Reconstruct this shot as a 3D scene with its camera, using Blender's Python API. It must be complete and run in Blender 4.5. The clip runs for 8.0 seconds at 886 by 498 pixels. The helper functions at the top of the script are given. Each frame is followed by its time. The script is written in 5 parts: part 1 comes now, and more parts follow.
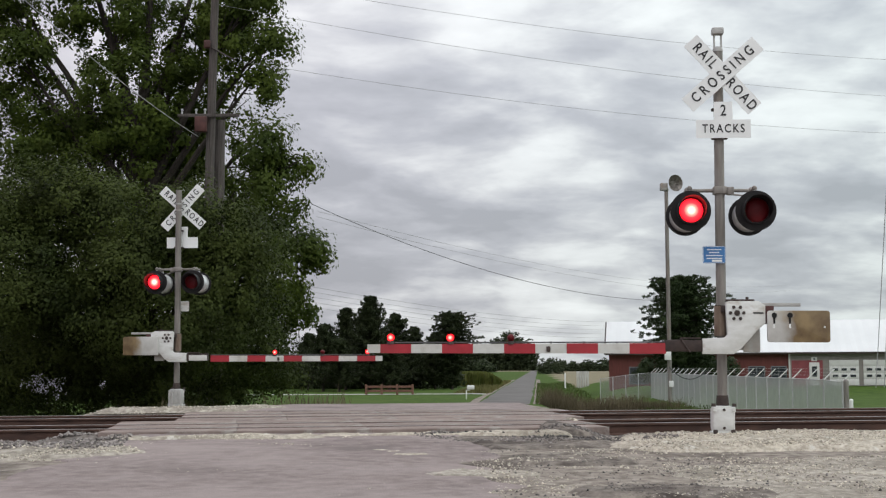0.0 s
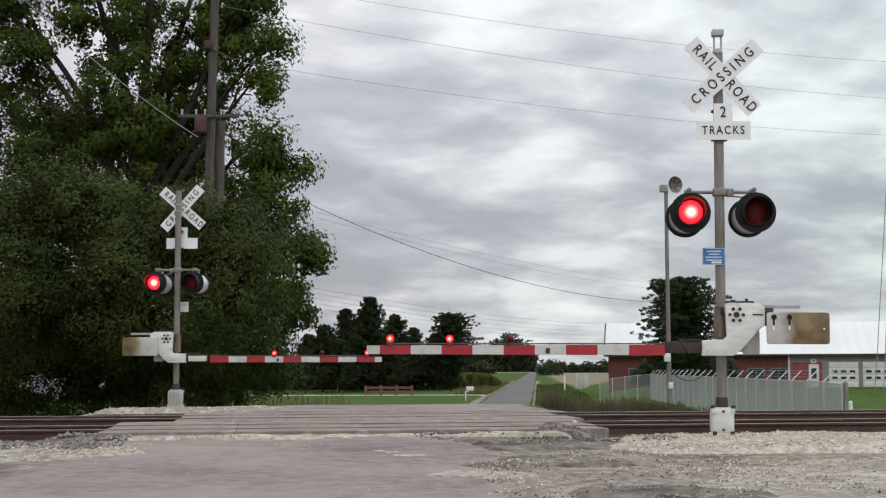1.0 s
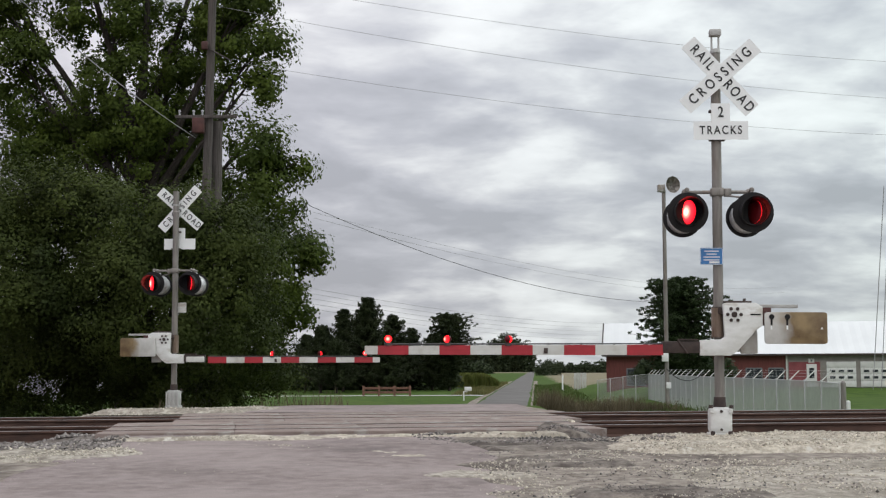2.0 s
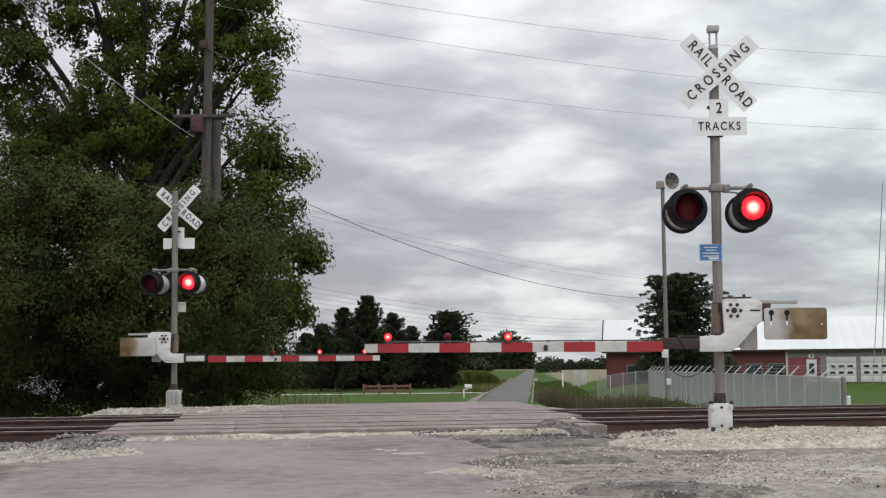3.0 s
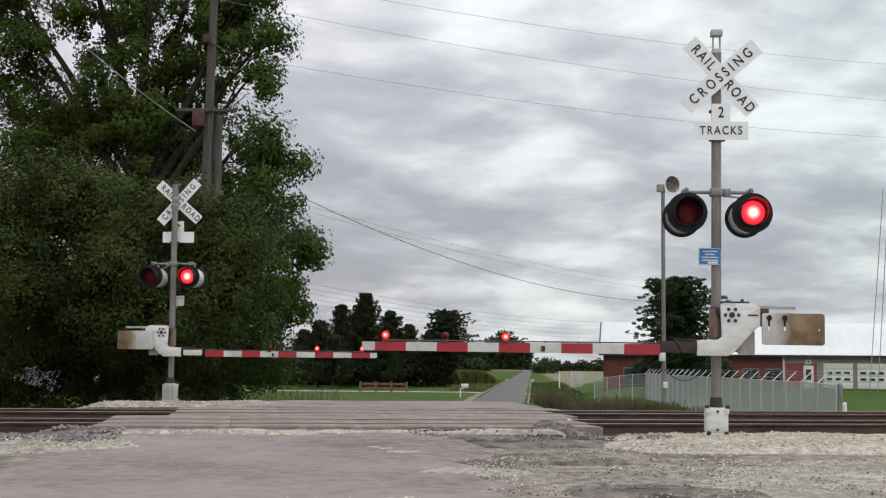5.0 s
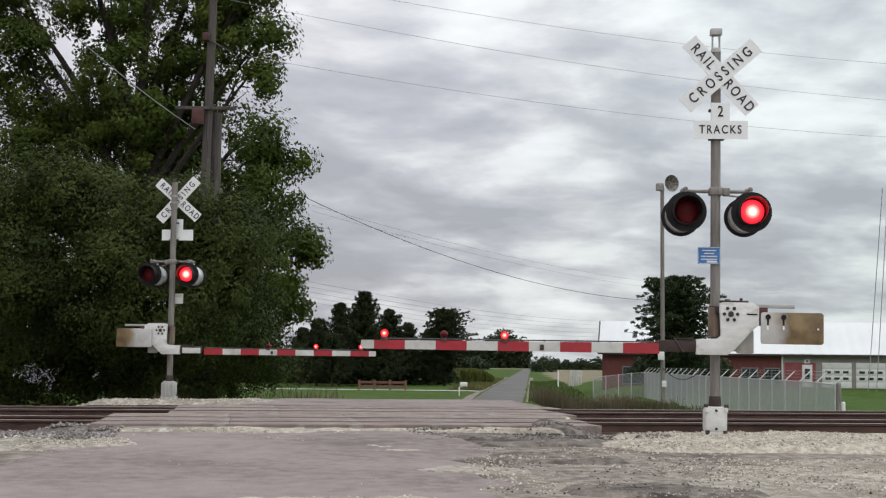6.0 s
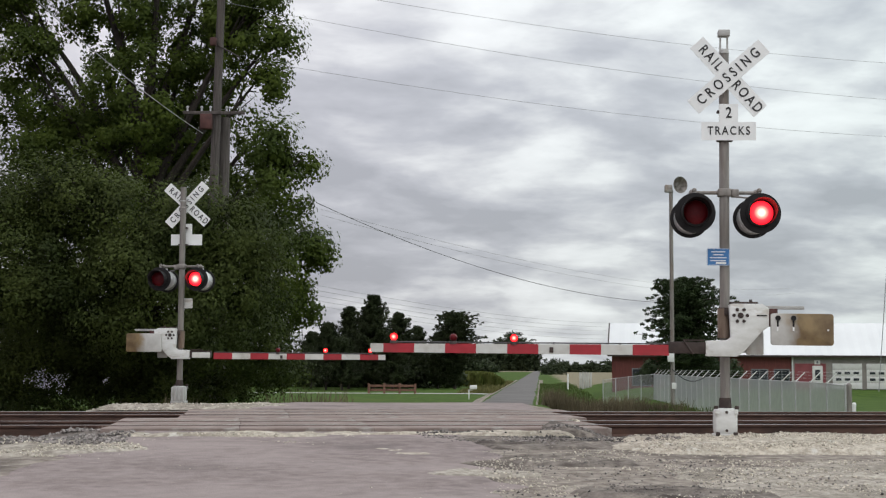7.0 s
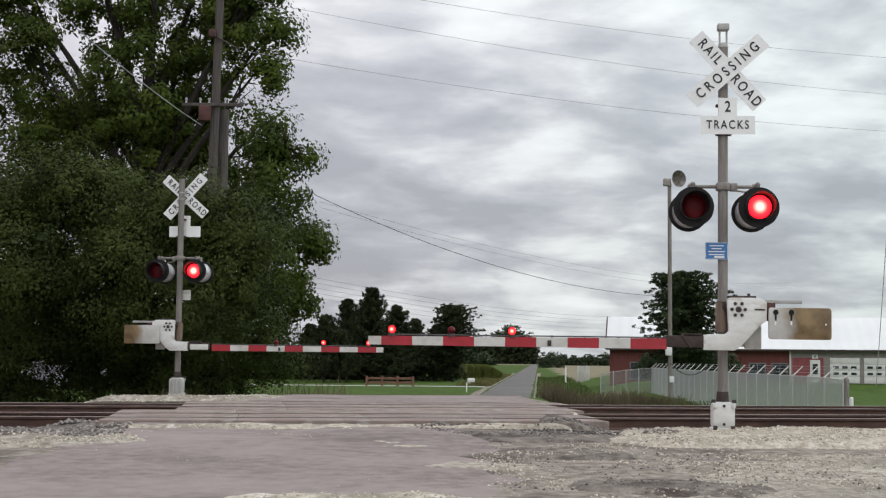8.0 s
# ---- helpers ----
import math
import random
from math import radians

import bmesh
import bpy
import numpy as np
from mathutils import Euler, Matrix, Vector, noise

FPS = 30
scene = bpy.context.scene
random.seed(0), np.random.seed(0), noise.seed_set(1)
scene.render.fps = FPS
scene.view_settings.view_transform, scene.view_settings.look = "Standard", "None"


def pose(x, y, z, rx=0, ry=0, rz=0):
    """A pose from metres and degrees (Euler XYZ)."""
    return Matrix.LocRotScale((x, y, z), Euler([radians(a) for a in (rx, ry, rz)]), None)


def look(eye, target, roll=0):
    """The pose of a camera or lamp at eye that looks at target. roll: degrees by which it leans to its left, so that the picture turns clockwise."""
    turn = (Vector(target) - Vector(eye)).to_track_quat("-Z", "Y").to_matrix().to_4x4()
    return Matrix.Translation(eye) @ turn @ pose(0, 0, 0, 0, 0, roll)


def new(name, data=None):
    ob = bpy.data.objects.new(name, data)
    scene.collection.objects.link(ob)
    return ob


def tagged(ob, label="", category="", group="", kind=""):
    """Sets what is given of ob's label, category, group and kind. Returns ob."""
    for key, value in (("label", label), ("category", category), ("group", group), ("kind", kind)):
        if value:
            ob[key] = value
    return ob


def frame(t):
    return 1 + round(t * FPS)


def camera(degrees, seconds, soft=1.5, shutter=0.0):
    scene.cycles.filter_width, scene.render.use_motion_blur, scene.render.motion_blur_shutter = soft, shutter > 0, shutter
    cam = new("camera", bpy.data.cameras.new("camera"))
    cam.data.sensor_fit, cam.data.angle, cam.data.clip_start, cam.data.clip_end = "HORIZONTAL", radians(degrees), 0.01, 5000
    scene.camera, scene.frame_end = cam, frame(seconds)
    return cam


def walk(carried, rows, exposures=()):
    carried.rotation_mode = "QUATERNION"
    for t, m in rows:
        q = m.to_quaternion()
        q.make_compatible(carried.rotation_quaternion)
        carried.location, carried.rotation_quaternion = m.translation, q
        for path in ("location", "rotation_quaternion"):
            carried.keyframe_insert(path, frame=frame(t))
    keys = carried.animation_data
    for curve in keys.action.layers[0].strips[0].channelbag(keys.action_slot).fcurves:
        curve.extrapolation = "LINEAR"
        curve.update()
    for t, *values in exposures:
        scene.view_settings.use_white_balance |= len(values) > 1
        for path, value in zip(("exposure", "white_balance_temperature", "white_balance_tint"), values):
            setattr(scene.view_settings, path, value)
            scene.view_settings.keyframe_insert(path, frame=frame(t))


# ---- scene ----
cam = camera(36.0, 8.0, soft=1.25)
EYE = (0.0, 0.0, 0.84)
# seconds, tilt, lean, turn of the hand-held camera
TURNS = [
    (0.0, 94.944, 0.283, 0.000), (0.5, 94.992, 0.388, -0.039), (1.0, 94.992, 0.172, -0.024),
    (1.5, 95.037, 0.123, -0.095), (3.0, 94.909, 0.623, -0.108), (3.5, 94.949, 0.296, 0.002),
    (4.0, 95.029, 0.348, 0.034), (4.5, 94.950, -0.189, -0.120), (6.0, 94.799, -0.619, -0.280),
    (6.5, 94.936, -0.319, -0.102), (7.0, 94.927, -0.287, 0.119), (7.5, 94.705, -0.351, 0.206),
    (8.0, 94.626, -0.509, 0.031),
]
walk(cam, [(t, pose(*EYE, rx, ry, rz)) for t, rx, ry, rz in TURNS])

# ---------------------------------------------------------------- light
CLOUD_SEED = 3.7
SUN_EL, SUN_AZ = 48.0, 205.0   # degrees; azimuth clockwise from +Y


def make_world():
    w = bpy.data.worlds.new("overcast_sky")
    scene.world = w
    w.use_nodes = True
    nt = w.node_tree
    nt.nodes.clear()
    N, L = nt.nodes.new, nt.links.new

    def math_node(op, a, b=None, c=None):
        n = N("ShaderNodeMath")
        n.operation = op
        for i, v in enumerate((a, b, c)):
            if v is None:
                continue
            if isinstance(v, (int, float)):
                n.inputs[i].default_value = v
            else:
                L(v, n.inputs[i])
        return n.outputs[0]

    out, bg = N("ShaderNodeOutputWorld"), N("ShaderNodeBackground")
    sky = N("ShaderNodeTexSky")
    sky.sky_type, sky.sun_disc = "NISHITA", False
    sky.sun_elevation, sky.sun_rotation = radians(SUN_EL), radians(SUN_AZ)
    sky.air_density, sky.dust_density = 1.0, 3.0
    dim = N("ShaderNodeVectorMath")
    dim.operation = "SCALE"
    dim.inputs["Scale"].default_value = 0.10
    L(sky.outputs[0], dim.inputs[0])
    co, sep = N("ShaderNodeTexCoord"), N("ShaderNodeSeparateXYZ")
    L(co.outputs["Generated"], sep.inputs[0])
    x, y, z = sep.outputs
    up = math_node("MAXIMUM", z, 0.0)
    # cloud deck: flat layer seen in perspective, its billows drawn out sideways
    den = math_node("ADD", up, 0.25)
    comb = N("ShaderNodeCombineXYZ")
    L(math_node("DIVIDE", math_node("MULTIPLY", x, 0.85), den), comb.inputs[0])
    L(math_node("DIVIDE", y, den), comb.inputs[1])
    comb.inputs[2].default_value = CLOUD_SEED

    def cloud(scale, detail, rough, bend):
        n = N("ShaderNodeTexNoise")
        L(comb.outputs[0], n.inputs["Vector"])
        n.inputs["Scale"].default_value, n.inputs["Detail"].default_value = scale, detail
        n.inputs["Roughness"].default_value, n.inputs["Distortion"].default_value = rough, bend
        return n.outputs[0]

    big, mid_size, fine = cloud(1.9, 2.0, 0.45, 0.3), cloud(4.6, 5.0, 0.50, 0.25), cloud(12.0, 4.0, 0.55, 0.2)
    mixv = math_node("MULTIPLY_ADD", fine, 0.14, math_node("MULTIPLY_ADD", mid_size, 0.46, math_node("MULTIPLY", big, 0.42)))
    # a greyer bank of cloud stands low in the distance; the cover thins towards one side
    bank = math_node("MULTIPLY", math_node("SUBTRACT", up, 0.118), 26.0)
    bank = math_node("DIVIDE", -0.085, math_node("MULTIPLY_ADD", bank, bank, 1.0))
    mixv = math_node("ADD", mixv, bank)
    mixv = math_node("MULTIPLY_ADD", math_node("MULTIPLY", x, up), 0.75, mixv)
    ramp = N("ShaderNodeValToRGB")
    el = ramp.color_ramp.elements
    el[0].position, el[0].color = 0.38, (0.44, 0.45, 0.49, 1)
    el[1].position, el[1].color = 0.68, (1.02, 1.04, 1.05, 1)
    for at, c in ((0.45, (0.54, 0.55, 0.595)), (0.51, (0.69, 0.70, 0.73)), (0.56, (0.84, 0.855, 0.87))):
        el.new(at).color = (*c, 1)
    L(mixv, ramp.inputs[0])
    # an overcast sky is about three times as bright overhead as at the horizon
    lift = math_node("MULTIPLY_ADD", up, 1.05, 0.89)
    # a touch rosier on one side, a touch greener on the other
    side, tint = N("ShaderNodeMapRange"), N("ShaderNodeMix")
    side.inputs["From Min"].default_value, side.inputs["From Max"].default_value = -0.3, 0.3
    L(x, side.inputs["Value"])
    tint.data_type = "RGBA"
    tint.inputs["A"].default_value, tint.inputs["B"].default_value = (1.035, 0.99, 1.01, 1), (0.955, 1.01, 0.99, 1)
    L(side.outputs[0], tint.inputs["Factor"])
    tinted = N("ShaderNodeVectorMath")
    tinted.operation = "MULTIPLY"
    L(ramp.outputs[0], tinted.inputs[0])
    L(tint.outputs["Result"], tinted.inputs[1])
    deck = N("ShaderNodeVectorMath")
    deck.operation = "SCALE"
    L(tinted.outputs[0], deck.inputs[0])
    L(lift, deck.inputs["Scale"])
    mix = N("ShaderNodeMix")
    mix.data_type = "RGBA"
    mix.inputs["Factor"].default_value = 0.92
    L(dim.outputs[0], mix.inputs["A"])
    L(deck.outputs[0], mix.inputs["B"])
    L(mix.outputs["Result"], bg.inputs["Color"])
    bg.inputs["Strength"].default_value = 1.0
    L(bg.outputs[0], out.inputs[0])


make_world()
sun = new("sun", bpy.data.lights.new("sun", "SUN"))
sun.data.energy, sun.data.angle, sun.data.color = 0.5, radians(25), (1.0, 0.97, 0.92)
sun.matrix_world = look((0, 0, 60), Vector((0, 0, 60)) - Vector((
    math.sin(radians(SUN_AZ)) * math.cos(radians(SUN_EL)),
    math.cos(radians(SUN_AZ)) * math.cos(radians(SUN_EL)), math.sin(radians(SUN_EL)))))
scene.view_settings.exposure = 0.0


# ---------------------------------------------------------------- materials
def surface(name, a, b, scale=4.0, rough=0.8, metal=0.0, bump=0.0, bump_scale=None, c=None, c_scale=0.6, c_lo=0.5, c_hi=0.7,
            vary=0.0, island=0.0, d=None, d_scale=1.5, d_lo=0.56, d_hi=0.68, stretch=(1, 1, 1), detail=8.0, spec=0.5):
    """Two tones of grain, a third tone in larger stains, fine relief, and a little change from piece to piece."""
    m = bpy.data.materials.new(name)
    m.use_nodes = True
    nt = m.node_tree
    N, L = nt.nodes.new, nt.links.new
    p = nt.nodes["Principled BSDF"]
    p.inputs["Roughness"].default_value, p.inputs["Metallic"].default_value = rough, metal
    p.inputs["Specular IOR Level"].default_value = spec
    co, mp = N("ShaderNodeTexCoord"), N("ShaderNodeMapping")
    mp.inputs["Scale"].default_value = stretch
    L(co.outputs["Object"], mp.inputs["Vector"])

    def noise_tex(s, d=detail, r=0.6):
        n = N("ShaderNodeTexNoise")
        n.inputs["Scale"].default_value, n.inputs["Detail"].default_value, n.inputs["Roughness"].default_value = s, d, r
        L(mp.outputs[0], n.inputs["Vector"])
        return n.outputs[0]

    def ramp(v, lo, hi, ca, cb):
        r = N("ShaderNodeValToRGB")
        e = r.color_ramp.elements
        e[0].position, e[0].color, e[1].position, e[1].color = lo, (*ca, 1), hi, (*cb, 1)
        L(v, r.inputs[0])
        return r.outputs[0]

    g = noise_tex(scale)
    col = ramp(g, 0.35, 0.65, a, b)
    if c:
        k = ramp(noise_tex(c_scale, 6.0, 0.62), c_lo, c_hi, (0, 0, 0), (1, 1, 1))
        x = N("ShaderNodeMix")
        x.data_type = "RGBA"
        L(k, x.inputs["Factor"])
        L(col, x.inputs["A"])
        x.inputs["B"].default_value = (*c, 1)
        col = x.outputs["Result"]
    if d:
        k = ramp(noise_tex(d_scale, 10.0, 0.7), d_lo, d_hi, (0, 0, 0), (1, 1, 1))
        x = N("ShaderNodeMix")
        x.data_type = "RGBA"
        L(k, x.inputs["Factor"])
        L(col, x.inputs["A"])
        x.inputs["B"].default_value = (*d, 1)
        col = x.outputs["Result"]
    if vary or island:
        src = N("ShaderNodeObjectInfo").outputs["Random"] if vary else N("ShaderNodeNewGeometry").outputs["Random Per Island"]
        amt = vary or island
        h = N("ShaderNodeHueSaturation")
        mr = N("ShaderNodeMapRange")
        mr.inputs["To Min"].default_value, mr.inputs["To Max"].default_value = 1 - amt, 1 + amt
        L(src, mr.inputs["Value"])
        L(mr.outputs[0], h.inputs["Value"])
        L(col, h.inputs["Color"])
        col = h.outputs[0]
    L(col, p.inputs["Base Color"])
    if bump:
        bn = N("ShaderNodeBump")
        bn.inputs["Strength"].default_value, bn.inputs["Distance"].default_value = bump, 0.02
        L(noise_tex(bump_scale or scale * 3, 4.0), bn.inputs["Height"])
        L(bn.outputs[0], p.inputs["Normal"])
    return m


def leaf_surface(name, a, b, light=0.25, island=0.15):
    m = surface(name, a, b, scale=0.55, rough=0.55, island=island, detail=3.0, spec=0.12)
    nt = m.node_tree
    p, out = nt.nodes["Principled BSDF"], nt.nodes["Material Output"]
    tr, mx = nt.nodes.new("ShaderNodeBsdfTranslucent"), nt.nodes.new("ShaderNodeMixShader")
    src = p.inputs["Base Color"].links[0].from_socket
    nt.links.new(src, tr.inputs["Color"])
    mx.inputs[0].default_value = light
    nt.links.new(p.outputs[0], mx.inputs[1])
    nt.links.new(tr.outputs[0], mx.inputs[2])
    nt.links.new(mx.outputs[0], out.inputs["Surface"])
    return m


def rust_plate(name):
    """White enamel plate whose outer end has rusted through to brown, with runs down from the bolts."""
    m = surface(name, (0.46, 0.45, 0.43), (0.58, 0.57, 0.55), scale=5, rough=0.55, bump=0.15)
    nt = m.node_tree
    N, L = nt.nodes.new, nt.links.new
    p = nt.nodes["Principled BSDF"]
    old = p.inputs["Base Color"].links[0].from_socket
    co, sep, nz = N("ShaderNodeTexCoord"), N("ShaderNodeSeparateXYZ"), N("ShaderNodeTexNoise")
    L(co.outputs["Object"], sep.inputs[0])
    L(co.outputs["Object"], nz.inputs["Vector"])
    nz.inputs["Scale"].default_value, nz.inputs["Detail"].default_value = 5.0, 6.0
    add, mr, mx = N("ShaderNodeMath"), N("ShaderNodeMapRange"), N("ShaderNodeMix")
    add.operation = "MULTIPLY_ADD"
    L(nz.outputs[0], add.inputs[0])
    add.inputs[1].default_value = 0.45
    L(sep.outputs[0], add.inputs[2])
    L(add.outputs[0], mr.inputs["Value"])
    mr.inputs["From Min"].default_value, mr.inputs["From Max"].default_value = 0.90, 1.10
    mx.data_type = "RGBA"
    L(mr.outputs[0], mx.inputs["Factor"])
    L(old, mx.inputs["A"])
    grain = N("ShaderNodeValToRGB")
    e = grain.color_ramp.elements
    e[0].position, e[0].color, e[1].position, e[1].color = 0.35, (0.13, 0.082, 0.04, 1), 0.65, (0.25, 0.175, 0.085, 1)
    L(nz.outputs[0], grain.inputs[0])
    L(grain.outputs[0], mx.inputs["B"])
    L(mx.outputs["Result"], p.inputs["Base Color"])
    return m


def lamp_glow(name, radius, power):
    """Lit red lens: a hot bulb spot in the middle that falls off to deep red at the rim."""
    m = bpy.data.materials.new(name)
    m.use_nodes = True
    nt = m.node_tree
    nt.nodes.clear()
    N, L = nt.nodes.new, nt.links.new
    out, em, co, ln, r = N("ShaderNodeOutputMaterial"), N("ShaderNodeEmission"), N("ShaderNodeTexCoord"), N("ShaderNodeVectorMath"), N("ShaderNodeValToRGB")
    ln.operation = "LENGTH"
    sc = N("ShaderNodeVectorMath")
    sc.operation = "MULTIPLY"
    sc.inputs[1].default_value = (1 / radius, 0, 1 / radius)
    L(co.outputs["Object"], sc.inputs[0])
    L(sc.outputs[0], ln.inputs[0])
    L(ln.outputs["Value"], r.inputs[0])
    e = r.color_ramp.elements
    e[0].position, e[0].color = 0.12, (1.0, 0.24, 0.18, 1)
    e[1].position, e[1].color = 1.0, (0.24, 0.002, 0.005, 1)
    for at, c in ((0.40, (1.0, 0.075, 0.06)), (0.62, (0.7, 0.010, 0.014))):
        e.new(at).color = (*c, 1)
    L(r.outputs[0], em.inputs["Color"])
    em.inputs["Strength"].default_value = power
    L(em.outputs[0], out.inputs[0])
    return m


def mesh_fence_surface(name, colour, cover):
    """Chain-link weave too fine to tell apart: part wire, part gap."""
    m = surface(name, colour, tuple(v * 1.15 for v in colour), scale=3, rough=0.5, metal=0.3)
    nt = m.node_tree
    p, out = nt.nodes["Principled BSDF"], nt.nodes["Material Output"]
    tr, mx = nt.nodes.new("ShaderNodeBsdfTransparent"), nt.nodes.new("ShaderNodeMixShader")
    mx.inputs[0].default_value = cover
    nt.links.new(tr.outputs[0], mx.inputs[1])
    nt.links.new(p.outputs[0], mx.inputs[2])
    nt.links.new(mx.outputs[0], out.inputs["Surface"])
    return m


